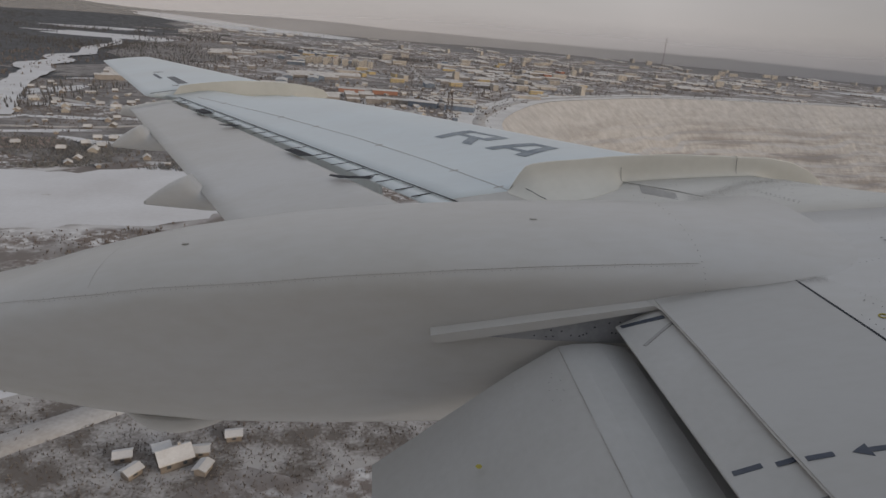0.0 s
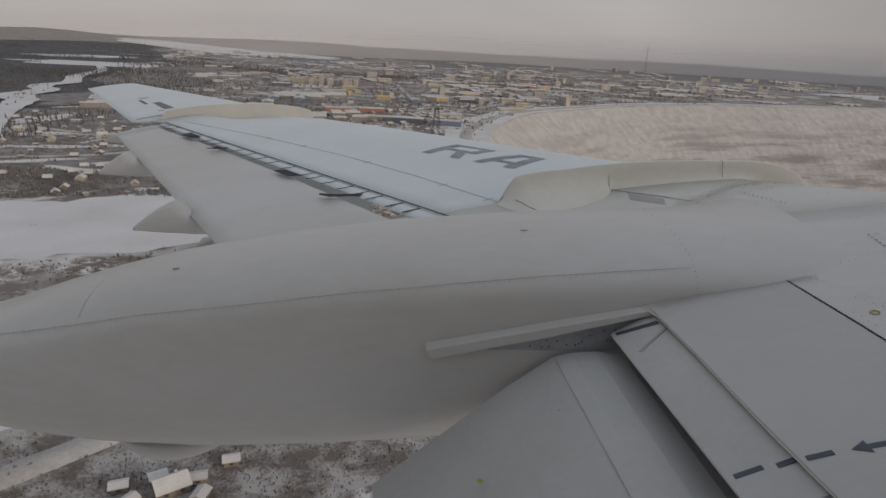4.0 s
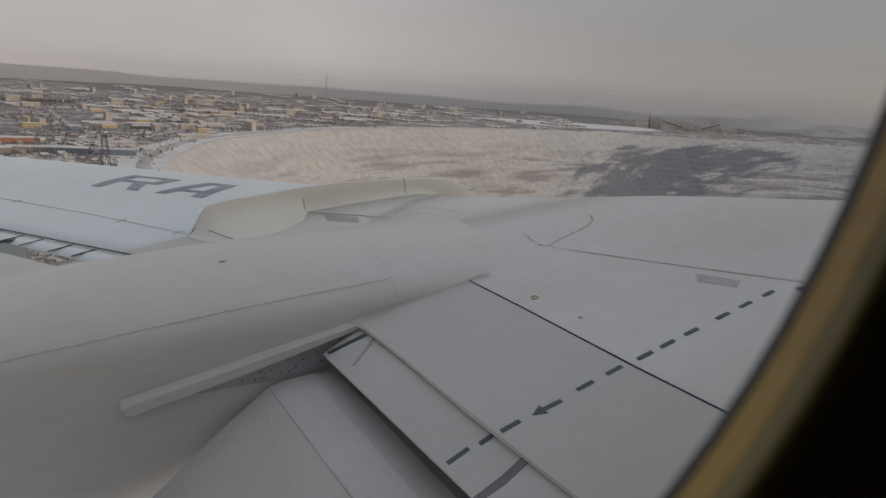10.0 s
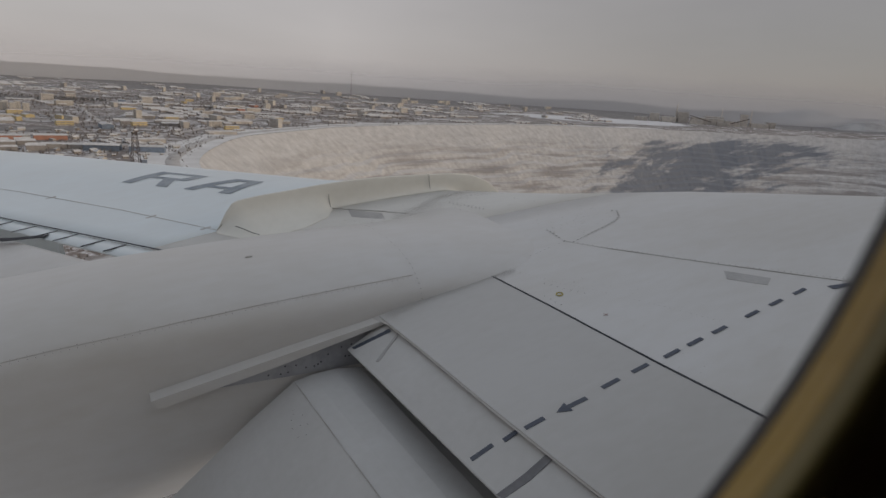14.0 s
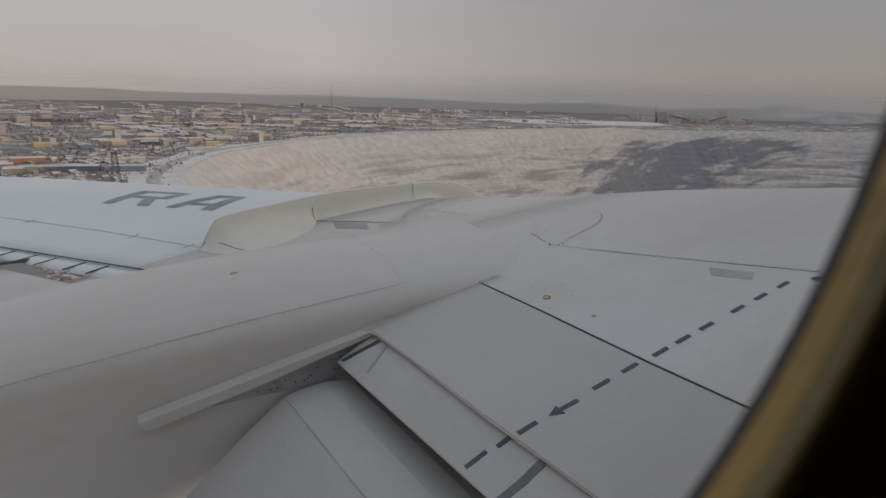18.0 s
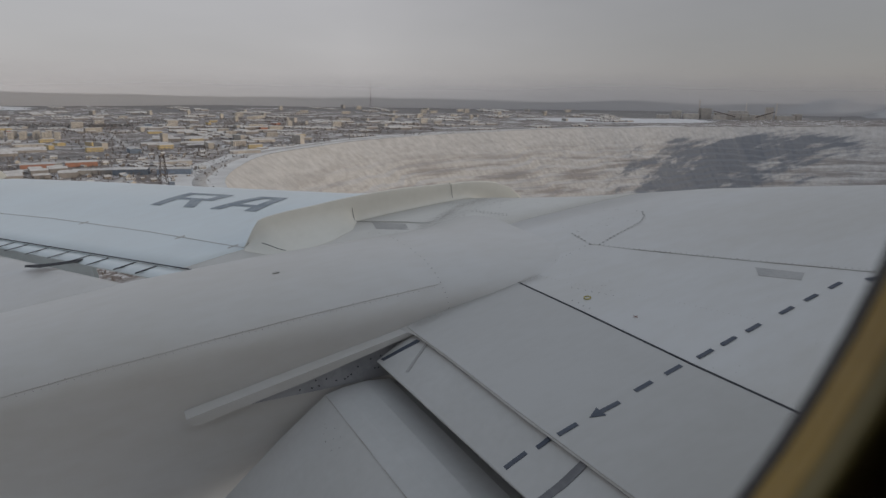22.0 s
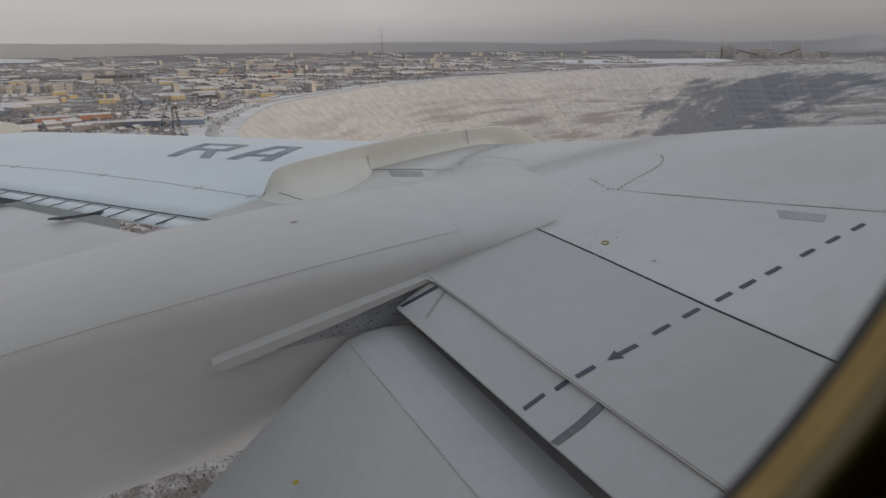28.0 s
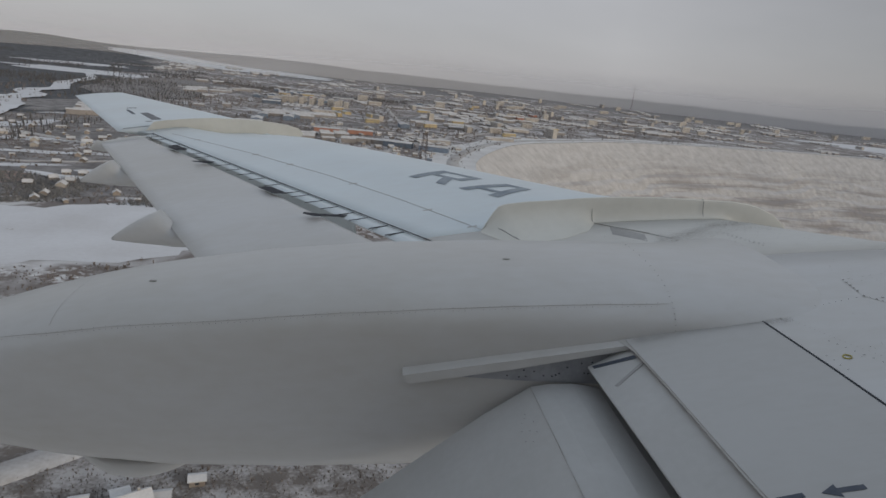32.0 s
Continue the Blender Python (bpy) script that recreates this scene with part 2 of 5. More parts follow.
def decal(q, dz=0.005, thick=0.003, n=8, k=4):
    """A thin painted patch that follows the skin between four (x, y) corners."""
    a, b, c, d = (Vector(p) for p in q)
    rows = []
    for i in range(n + 1):
        l, r = a.lerp(d, i / n), b.lerp(c, i / n)
        P = [l.lerp(r, j / k) for j in range(k + 1)]
        rows.append([on(p.x, p.y, dz) for p in P] + [on(p.x, p.y, dz - thick) for p in P[::-1]])
    return loft(rows)


def dots(points, r=0.008):
    """Small flat rivet heads, as one mesh."""
    bm = bmesh.new()
    for p in points:
        ring = [bm.verts.new(Vector(p) + Vector((r * math.cos(k), r * math.sin(k), 0))) for k in np.linspace(0, math.tau, 6, endpoint=False)]
        bm.faces.new(ring)
    return bm


def along(pts, gap):
    out = []
    for a, b in zip(pts, pts[1:]):
        a, b = Vector(a), Vector(b)
        k = max(1, int((b - a).length / gap))
        out += [a.lerp(b, i / k) for i in range(k)]
    return out


aircraft = tagged(new("aircraft"), "white jet airliner in flight, swept wing with flaps lowered", "aircraft")
aircraft.matrix_world = AIR

wing = part("inner_wing", wing_loft([0.25, 0.8, 1.5, 2.2, 2.9, 3.3, 3.7, 4.1, 4.4]), INNER, aircraft, "pale grey painted inner wing skin with rivet rows", True)
part("root_strip", wing_loft([4.4, 4.7, 5.1, 5.44]), MIDP, wing, "dirty cream-grey wing skin between pod and fence", True)
outer = part("outer_wing", wing_loft([5.44, 5.6, 6.2, 7, 8, 9, 10, 10.3, 10.6, 10.8, 11.0, 11.2, 11.41]), PAINT, aircraft, "white painted outer wing skin", True)
tip = part("wing_tip", wing_loft([11.44, 12, 13, 14, 15, 16, 16.6, 17.0, 17.25]), PAINT, aircraft, "white wing tip with dark service marks", True)

# spoiler on the inner wing, with its dark gaps
rings = []
for y in (3.43, 2.9, 2.3, 1.7, 1.1, 0.35):
    x0, x1 = trail(y) + 0.003, lerp(y, [(0.35, 2.56), (1.5, 2.415), (2.0, 2.355), (2.4, 2.318), (2.85, 2.28), (3.43, 2.218)])
    xs = [x0 + (x1 - x0) * i / 6 for i in range(7)]
    rings.append([on(x, y, 0.010) for x in xs] + [on(x, y, 0.002) for x in xs[::-1]])
part("spoiler", loft(rings), SPOIL, wing, "large pale grey spoiler panel")
part("panel_gap", ribbon([(2.222, 3.45), (2.286, 2.85), (2.324, 2.4), (2.36, 2.0), (2.42, 1.5), (2.56, 0.35)], 0.015, 0.011, 0.012), GAP, wing, "dark gap in front of the spoiler")

# escape route dashes and arrow
dash_x = [1.573, 2.049, 2.253, 2.487, 2.667, 2.866, 3.148, 3.369, 3.599]
for i, x in enumerate(dash_x):
    y = 2.012 + 0.04 * (x - 1.5)
    lift = 0.0125 if x < 2.4 else 0.004
    q = [(x - 0.056, y - 0.016), (x + 0.056, y - 0.010), (x + 0.056, y + 0.016), (x - 0.056, y + 0.010)]
    part("escape_dash", slab([on(a, b, lift) for a, b in q], 0.002), MARK, wing)
part("escape_dash", slab([on(a, b, 0.004) for a, b in ((3.78, 2.0), (3.92, 1.96), (3.93, 2.0), (3.79, 2.045))], 0.002), MARK, wing)
ax, ay = 1.80, 2.015
arrow = [(ax - 0.10, ay), (ax - 0.03, ay + 0.036), (ax - 0.03, ay + 0.013), (ax + 0.08, ay + 0.013), (ax + 0.08, ay - 0.013), (ax - 0.03, ay - 0.013), (ax - 0.03, ay - 0.036)]
part("escape_arrow", slab([on(a, b, 0.0125) for a, b in arrow], 0.002), MARK, wing, "dark escape arrow pointing to the trailing edge")

# rivet rows, seams, small marks on the inner wing
tagged(part("rivet_row", dots([on(p.x, p.y, 0.004) for p in along([(3.0, 3.62), (3.25, 3.2), (3.6, 2.6), (3.9, 2.14), (4.2, 1.6)], 0.035)], 0.0048), RIVET, wing), kind="stuff")
tagged(part("rivet_row", dots([on(p.x, p.y, 0.004) for p in along([(2.40, 3.40), (2.431, 3.324), (2.519, 3.089), (2.646, 2.83), (2.802, 2.491), (2.95, 2.1)], 0.03)], 0.0036), GRIME, wing), kind="stuff")
short_rows = [(2.446 + 0.0205 * i, 3.124 - 0.0447 * i) for i in range(7)] + [(2.613, 3.016), (2.331, 2.966), (2.339, 2.915), (2.338, 2.861), (2.347, 2.812)]
tagged(part("rivet_row", dots([on(x, y, 0.004 if x > 2.35 else 0.0125) for x, y in short_rows], 0.0045), RIVET, wing), kind="stuff")
part("skin_seam", ribbon([(3.0, 3.6), (3.6, 2.58), (4.2, 1.6)], 0.008), GRIME, wing)
part("walkway_patch", decal(((3.497, 2.56), (3.41, 2.465), (3.53, 2.262), (3.632, 2.312)), 0.0018, 0.001), MARK_FADED, wing)
cap_ring = [(2.434 + 0.021 * math.cos(a), 2.945 + 0.021 * math.sin(a), math.cos(a), math.sin(a)) for a in np.linspace(0, math.tau, 21)]
part("fuel_cap", loft([[on(x - 0.004 * c, y - 0.004 * d, 0.002), on(x - 0.003 * c, y - 0.003 * d, 0.006), on(x + 0.003 * c, y + 0.003 * d, 0.006), on(x + 0.004 * c, y + 0.004 * d, 0.002)] for x, y, c, d in cap_ring], caps=False), YELLOW, wing, "yellow ring round a filler cap")
part("jack_mark", slab([on(2.488 + a, 2.567 + b, 0.005) for a, b in ((-0.018, -0.001), (0.018, -0.001), (0.018, 0.001), (-0.018, 0.001))], 0.002), REDMARK, wing)
part("jack_mark", slab([on(2.488 + a, 2.567 + b, 0.0055) for a, b in ((-0.001, -0.018), (0.001, -0.018), (0.001, 0.018), (-0.001, 0.018))], 0.002), REDMARK, wing)

# ---- inner flap: vane and main element, lowered ----
def flap_x(y):
    return -0.085 * (y - 3.42)


vane = []
for y in (3.40, 2.6, 1.8, 1.0, 0.35):
    o = flap_x(y)
    prof = [(1.46, -1.775), (1.45, -1.748), (1.42, -1.738), (1.39, -1.741), (1.30, -1.7832), (1.22, -1.8256), (1.14, -1.868), (1.14, -1.878), (1.28, -1.83), (1.40, -1.80)]
    vane.append([(x + o, y, z - 0.015 * (3.42 - y)) for x, z in prof])
vane = part("flap_vane", loft(vane), FLAP, aircraft, "narrow grey flap vane with dark end stripe")


def on_vane(x, y, dz=0.003):
    p = Vector((x, y, -1.785 + 0.31 * (x - flap_x(y) - 1.40) - 0.012 * (3.42 - y) + 0.012))
    for _ in range(12):
        p = p * ((-1.868 + 0.53 * (p.x - flap_x(p.y) - 1.14) - 0.015 * (3.42 - p.y) + dz) / p.z)
    return p


part("vane_stripe", slab([on_vane(a, b) for a, b in ((1.165, 3.345), (1.16, 3.375), (1.41, 3.365), (1.415, 3.33))], 0.003), MARK, vane)
part("vane_stripe", slab([on_vane(a, b) for a, b in ((1.262, 1.852), (1.275, 1.812), (1.42, 1.815), (1.585, 1.847), (1.571, 1.886), (1.41, 1.86))], 0.003), STRIPE, vane)
part("vane_line", slab([on_vane(a, b) for a, b in ((1.221, 3.126), (1.235, 3.11), (1.46, 3.28), (1.45, 3.295))], 0.003), MARK_FADED, vane)
for x, l in ((1.337, 0.06), (1.505, 0.055)):
    part("escape_dash", slab([on_vane(x + a, 2.095 + b - 0.05 * (x - 1.337)) for a, b in ((-l, -0.016), (l, -0.010), (l, 0.016), (-l, 0.010))], 0.003), MARK, vane)
# added wall that blocks light from the gap between vane and flap
part("flap_gap_screen", loft([[(1.47 + flap_x(y), y, -1.77), (1.45 + flap_x(y), y, -1.77), (1.30 + flap_x(y), y, -2.20 - 0.045 * (3.42 - y)), (1.33 + flap_x(y), y, -2.20 - 0.045 * (3.42 - y))] for y in (3.40, 1.8, 0.35)]), PLATE, vane, "grey wall added behind the flap to block light")
main = []
for y in (3.41, 2.6, 1.8, 1.0, 0.35):
    o = flap_x(y)
    prof = [(1.34, -2.16), (1.33, -2.08), (1.22, -2.02), (1.05, -1.99), (0.90, -1.993), (0.79, -2.012), (0.5, -2.21), (0.1, -2.52), (-0.41, -2.92), (-0.40, -2.94), (0.2, -2.60), (0.8, -2.33), (1.2, -2.22)]
    main.append([(x + o, y, z - 0.045 * (3.42 - y)) for x, z in prof])
main = part("inner_flap", loft(main), FLAP, aircraft, "large grey main flap, lowered")
part("flap_seam", ribbon([(0.79, 3.41, -2.009), (0.79 + flap_x(0.35), 0.35, -2.009 - 0.138)], 0.004, 0, 0.003, False), GRIME, main)
ym = Vector((0.26, 2.79, -2.42))
fr = random.Random(9)
tagged(part("flap_rivets", dots([(x, y, -2.012 - (0.79 + flap_x(y) - x) * 0.683 - 0.045 * (3.42 - y) + 0.006) for x, y in ((0.70 + flap_x(3.0) + fr.uniform(-0.05, 0.03), 3.2 - 0.03 * k) for k in range(9))], 0.0032), RIVET, main), kind="stuff")
part("inspection_plate", dots([ym + Vector((0, 0, 0.012))], 0.02), YELLOW, main, "small yellow inspection plate")

# ---- landing gear pod ----
POD_Y = 4.15
POD_TOP = [(-5.6, -2.2), (-5.0, -2.06), (-4.2, -1.97), (-3.5, -1.84), (-3.0, -1.735), (-2.57, -1.61), (-2.16, -1.515), (-1.75, -1.44), (-0.97, -1.345), (-0.18, -1.295), (0.61, -1.28), (1.4, -1.285), (2.0, -1.305), (2.5, -1.345), (2.9, -1.385), (3.3, -1.405), (3.7, -1.41), (4.4, -1.6), (5.2, -1.9)]
POD_LOW = [(-5.6, -2.24), (-5.0, -2.36), (-4.2, -2.52), (-3.26, -2.69), (-2.87, -2.81), (-2.33, -2.95), (-1.61, -3.05), (-0.72, -3.085), (0.06, -3.08), (2.0, -2.95), (3.5, -2.6), (5.2, -1.98)]
POD_W = [(-5.6, 0.02), (-5.0, 0.16), (-4.2, 0.32), (-3.2, 0.47), (-2.2, 0.58), (-1.0, 0.66), (0.5, 0.70), (1.6, 0.71), (2.4, 0.80), (3.0, 0.86), (3.6, 0.78), (4.4, 0.4), (5.2, 0.05)]


def nose_z(x, y, drop=None):
    rise = max(0.0, lerp(x, POD_TOP) - (pod_drop(x) if drop is None else drop) - skin(x, POD_Y))
    v = min(1.0, abs(y - POD_Y) / (0.98 if y < POD_Y else 1.05))
    return skin(x, y) - 0.006 + rise * (0.5 + 0.5 * math.cos(math.pi * v)) ** 0.85


def pod_section(x, n, drop, lift=0.0):
    t, l, w = lerp(x, POD_TOP) - drop, lerp(x, POD_LOW) + lift, lerp(x, POD_W)
    shoulder = t - min(0.30, (t - l) * 0.3)
    # the nose melts into the wing skin in a wide fillet
    inner, outward = (min(1.0, max(0.0, x - a) / b) for a, b in ((2.0, 1.3), (1.75, 1.0)))
    ring = []
    for k in range(n):
        a = math.tau * k / n
        c, s = math.cos(a), math.sin(a)
        yy = w * math.copysign(abs(c) ** (0.78 if s >= 0 else 0.70), c)
        zz = shoulder + (t - shoulder) * abs(s) ** 0.85 if s >= 0 else shoulder - (shoulder - l) * abs(s) ** 0.8
        m = inner if c < 0 else outward
        m = m * m * (3 - 2 * m)
        if m > 0:
            v = c * ((0.86 + 0.14 * m) if c < 0 else (0.86 + 0.21 * m))
            zz = zz * (1 - m) + m * (nose_z(x, POD_Y + v, drop) if s >= 0 else l)
            yy = yy * (1 - m) + m * v
        ring.append((x, POD_Y + yy, zz))
    return ring


drops = {}


def pod_drop(x):
    """How far the crest lies below its outline as seen over the far shoulder."""
    x = min(x, 1.7)
    key = round(x, 2)
    if key not in drops:
        d = 0.0
        for _ in range(8):
            seen = max(z / y for _, y, z in pod_section(x, 32, d))
            d += (seen - lerp(x, POD_TOP) / POD_Y) * POD_Y
        drops[key] = max(0.0, d)
    return drops[key]


lifts = {}


def pod_lift(x):
    """How far the keel lies above its outline as seen under the near shoulder."""
    key = round(x, 2)
    if key not in lifts:
        d = 0.0
        for _ in range(8):
            seen = min(z / y for _, y, z in pod_section(x, 32, pod_drop(x), d))
            d += (lerp(x, POD_LOW) / 4.1 - seen) * 4.0
        lifts[key] = max(0.0, d)
    return lifts[key]


def pod_ring(x, n=40):
    return pod_section(x, n, pod_drop(x), pod_lift(x) if x < 2.0 else 0.0)


xs = list(np.arange(-5.6, 1.5, 0.2)) + [1.6, 1.7]
nose_xs = [1.7] + list(np.arange(1.78, 4.01, 0.08))
pod = part("landing_gear_pod", loft([pod_ring(float(x), 64) for x in xs], caps=False), POD, aircraft, "long pale grey gear pod with pointed tail", True)

part("pod_nose", loft([pod_ring(float(x), 64) for x in nose_xs], caps=False), POD, pod, "pod nose melting into the wing skin", True)


def pod_side(x, z):
    """The pod's inboard flank at a height."""
    r = [p for p in pod_ring(x, 900) if p[1] < POD_Y]
    return min(r, key=lambda p: abs(p[2] - z))[1]


seam = [(-2.95, -1.868), (-2.69, -1.82), (-2.36, -1.765), (-1.775, -1.675), (-1.23, -1.626), (-0.875, -1.593), (-0.39, -1.557), (0.17, -1.53), (0.66, -1.512), (1.23, -1.505), (1.52, -1.505)]
seam = [(float(x), lerp(x, seam)) for x in np.linspace(-2.95, 1.66, 62)]
part("pod_seam", ribbon([(x, pod_side(x, z) - 0.002, z) for x, z in seam], 0.0017, 0, 0.003, False, 2), SEAMLINE, pod)
for dz, gap, r in ((-0.009, 0.03, 0.0032), (0.011, 0.06, 0.0028)):
    tagged(part("rivet_row", dots([(p.x, p.y - 0.010, p.z) for p in along([(x, pod_side(x, z) - 0.003, z + dz) for x, z in seam], gap)], r), RIVET, pod), kind="stuff")
nose_seam = [(3.02, 3.86), (3.0, 3.68), (2.99, 3.605), (3.04, 3.552), (3.23, 3.61), (3.455, 3.665), (3.59, 3.712), (3.71, 3.79), (3.78, 3.89), (3.74, 3.97)]
tagged(part("rivet_row", dots([(p.x, p.y, nose_z(p.x, p.y) + 0.012) for p in along(nose_seam, 0.04)], 0.0085), RIVET, pod), kind="stuff")
tagged(part("rivet_row", dots([(p.x, p.y, nose_z(p.x, p.y) + 0.012) for p in along([(2.99, 3.605), (2.82, 3.575), (2.676, 3.535), (2.55, 3.51)], 0.045)], 0.0042), RIVET, pod), kind="stuff")
frame_ring = [p for p in pod_ring(1.68, 60) if p[2] > -1.66 and p[1] < POD_Y + 0.3]
tagged(part("rivet_row", dots([(x, y - 0.006, z + 0.008) for x, y, z in frame_ring], 0.005), RIVET, pod), kind="stuff")
for xr in (-2.2,):
    part("pod_seam", loft([[(xr, p[1] - 0.003, p[2] + 0.002), (xr + 0.003, p[1] - 0.003, p[2] + 0.002)] for p in pod_ring(xr, 80) if p[2] > lerp(xr, POD_TOP) - 0.2 and p[1] < POD_Y + 0.1], closed=False), SEAMLINE, pod)
bulge = []
for i in range(15):
    u = i / 14
    x, r = -2.42 + 0.9 * u, math.sin(math.pi * (0.02 + 0.96 * u)) ** 0.8
    keel = min(p[2] for p in pod_ring(x, 40)) + 0.03
    deep = keel - lerp(x, [(-2.42, -2.93), (-2.33, -2.97), (-2.1, -3.11), (-1.93, -3.14), (-1.75, -3.12), (-1.61, -3.08), (-1.5, -3.03)]) - 0.07
    bulge.append([(x, POD_Y - 0.08 + 0.26 * r * math.cos(a), keel + (deep if math.sin(a) < 0 else 0.05) * math.sin(a)) for a in np.linspace(0, math.tau, 20, endpoint=False)])
part("pod_blister", loft(bulge), POD, pod, "", True)
for x, y in ((0.70, 4.02), (-1.66, 3.98)):
    z = max(p[2] for p in pod_ring(x, 120) if abs(p[1] - y) < 0.06) + 0.004
    part("pod_latch", slab([(x - 0.022, y - 0.010, z), (x + 0.022, y - 0.010, z), (x + 0.022, y + 0.010, z), (x - 0.022, y + 0.010, z)], 0.004), GRIME, pod)

# flap track beside the pod
rail = [[(1.40, 3.46, -1.70), (1.40, 3.37, -1.705), (1.40, 3.37, -1.735), (1.40, 3.46, -1.735)],
        [(0.7, 3.47, -1.79), (0.7, 3.375, -1.805), (0.7, 3.375, -1.865), (0.7, 3.47, -1.855)],
        [(0.05, 3.50, -1.885), (0.05, 3.385, -1.90), (0.05, 3.385, -1.965), (0.05, 3.50, -1.95)],
        [(-0.005, 3.50, -1.895), (-0.005, 3.385, -1.91), (0.02, 3.385, -1.957), (0.02, 3.50, -1.945)]]
rail = part("flap_track_cover", loft(rail), POD, aircraft, "white flap track strip along the pod")
part("track_plate", slab([(1.40, 3.44, -1.74), (0.22, 3.455, -1.95), (0.75, 3.45, -1.99), (1.36, 3.44, -2.02)], 0.03, Vector((0, -1, 0))), PLATE, rail, "grey riveted flap track plate")
rr = random.Random(4)
bm = bmesh.new()
for i in range(16):
    x = rr.uniform(0.6, 1.3)
    z = -1.96 + rr.uniform(0.0, 0.16) * (x - 0.4)
    y = 3.437
    ring = [bm.verts.new((x + 0.006 * math.cos(k), y - 0.001 * i % 0.004, z + 0.006 * math.sin(k))) for k in np.linspace(0, math.tau, 6, endpoint=False)]
    bm.faces.new(ring)
tagged(part("plate_rivets", bm, GAP, rail), kind="stuff")

# ---- outer wing: spoiler line, slot, brackets, flap, fairings ----
part("panel_gap", ribbon([(-3.95, 10.985), (-2.2, 9.11), (-0.91, 7.62), (-0.02, 6.48), (0.717, 5.45)], 0.005, 0.004, 0.003), SEAMLINE, outer)
part("edge_gap", ribbon([(trail(y) + 0.012, y) for y in (11.3, 9.5, 8.0, 6.5, 5.6, 5.3)], 0.011, 0.004, 0.006), GAP, outer)
for y in (10.3, 9.0, 8.3, 7.2, 6.1, 5.55):
    x = lerp(y, [(5.45, 0.717), (6.48, -0.02), (7.62, -0.91), (9.11, -2.2), (10.985, -3.95)])
    part("hinge_bump", loft([[(x - 0.06, y, skin(x - 0.06, y)), (x - 0.06, y + 0.03, skin(x - 0.06, y)), (x - 0.06, y + 0.015, skin(x - 0.06, y) + 0.003)],
                             [(x + 0.03, y, skin(x + 0.03, y)), (x + 0.03, y + 0.03, skin(x + 0.03, y)), (x + 0.03, y + 0.015, skin(x + 0.03, y) + 0.009)]]), GRIME, outer)


def slot_x(y):
    return lerp(y, [(4.5, 0.46), (5.41, -0.20), (6.2, -0.76), (7.31, -1.55), (9.0, -2.80), (11.05, -4.43), (11.4, -4.73)])


def rear_x(y):
    return -2.04 - 0.607 * (y - 5.88)


def rear_z(y):
    return lerp(y, [(4.6, -2.05), (5.88, -1.98), (7.3, -1.89), (11.2, -1.72), (11.4, -1.71)])


rings = []
for y in (4.6, 5.4, 6.2, 7.2, 8.2, 9.2, 10.2, 10.9, 11.2):
    x0, x1, z0, z1 = slot_x(y), rear_x(y), base_z(y) - 0.05, rear_z(y)
    c = x0 - x1
    prof = [(x0 - 0.04, z0 - 0.15), (x0 + 0.03, z0 - 0.10), (x0 + 0.04, z0 - 0.06), (x0 + 0.025, z0 - 0.025), (x0 - 0.02, z0 - 0.006), (x0 - 0.06 * c, z0)]
    prof += [(x0 - f * c, z0 + (z1 - z0) * f ** 1.25) for f in (0.15, 0.3, 0.5, 0.7, 0.85)] + [(x1, z1), (x1, z1 - 0.012)]
    prof += [(x0 - f * c, z0 - 0.05 + (z1 - z0) * f ** 1.1 - 0.04 * (1 - f)) for f in (0.8, 0.5, 0.2)]
    rings.append([(x, y, z) for x, z in prof])
vane_rings = []
for y in (4.6, 5.4, 6.2, 7.2, 8.2, 9.2, 10.2, 10.9, 11.2):
    a, b, z = trail(y) + 0.02, trail(y) * 0.40 + slot_x(y) * 0.60, base_z(y)
    vane_rings.append([(a, y, z - 0.03), (a - 0.02, y, z - 0.009), ((a + b) / 2, y, z - 0.010), (b, y, z - 0.026), (b, y, z - 0.04), (a - 0.05, y, z - 0.07)])
oflap = part("outer_flap", loft(rings), POD, aircraft, "long grey outer flap, lowered, behind an open slot", True)
part("slot_shroud", loft([[(trail(y) + 0.10, y, base_z(y) - 0.03), (trail(y) + 0.13, y, base_z(y) - 0.03), (trail(y) + 0.16, y, base_z(y) - 0.42), (trail(y) + 0.13, y, base_z(y) - 0.42)] for y in (6.5, 7.2, 8.2, 9.4, 10.4, 11.2)]), PAINT, oflap, "grey wall inside the slot")
part("slot_vane", loft(vane_rings), PAINT, oflap, "narrow pale vane inside the open slot", True)
for yy in (10.95, 10.7, 10.17, 9.9, 9.5, 9.24, 8.69, 8.41, 8.14, 7.88, 7.56, 7.2, 7.04, 6.8, 6.55, 6.32, 6.13, 5.86, 5.655):
    a, l, wide = trail(yy) + 0.01, 0.19, 0.020 if yy < 6 else 0.010
    z = base_z(yy)
    part("slot_bracket", slab([(a, yy, z - 0.004), (a, yy + wide, z - 0.004), (a - l, yy + wide - 0.10, z - 0.008), (a - l, yy - 0.10, z - 0.008)], 0.006), GAP, oflap)
for q in (((-1.74, 7.42), (-1.60, 7.45), (-1.34, 7.12), (-1.50, 7.12)), ((-3.70, 10.02), (-3.58, 10.2), (-3.33, 9.80), (-3.46, 9.72)), ((-1.04, 6.34), (-0.84, 6.27), (-0.58, 6.25), (-0.62, 6.18), (-0.92, 6.20), (-1.04, 6.29)), ((-2.99, 8.94), (-2.66, 8.90), (-2.70, 8.78), (-2.95, 8.89))):
    part("slot_opening", slab([(x, y, base_z(y) - 0.010) for x, y in q], 0.004), GAP, oflap)
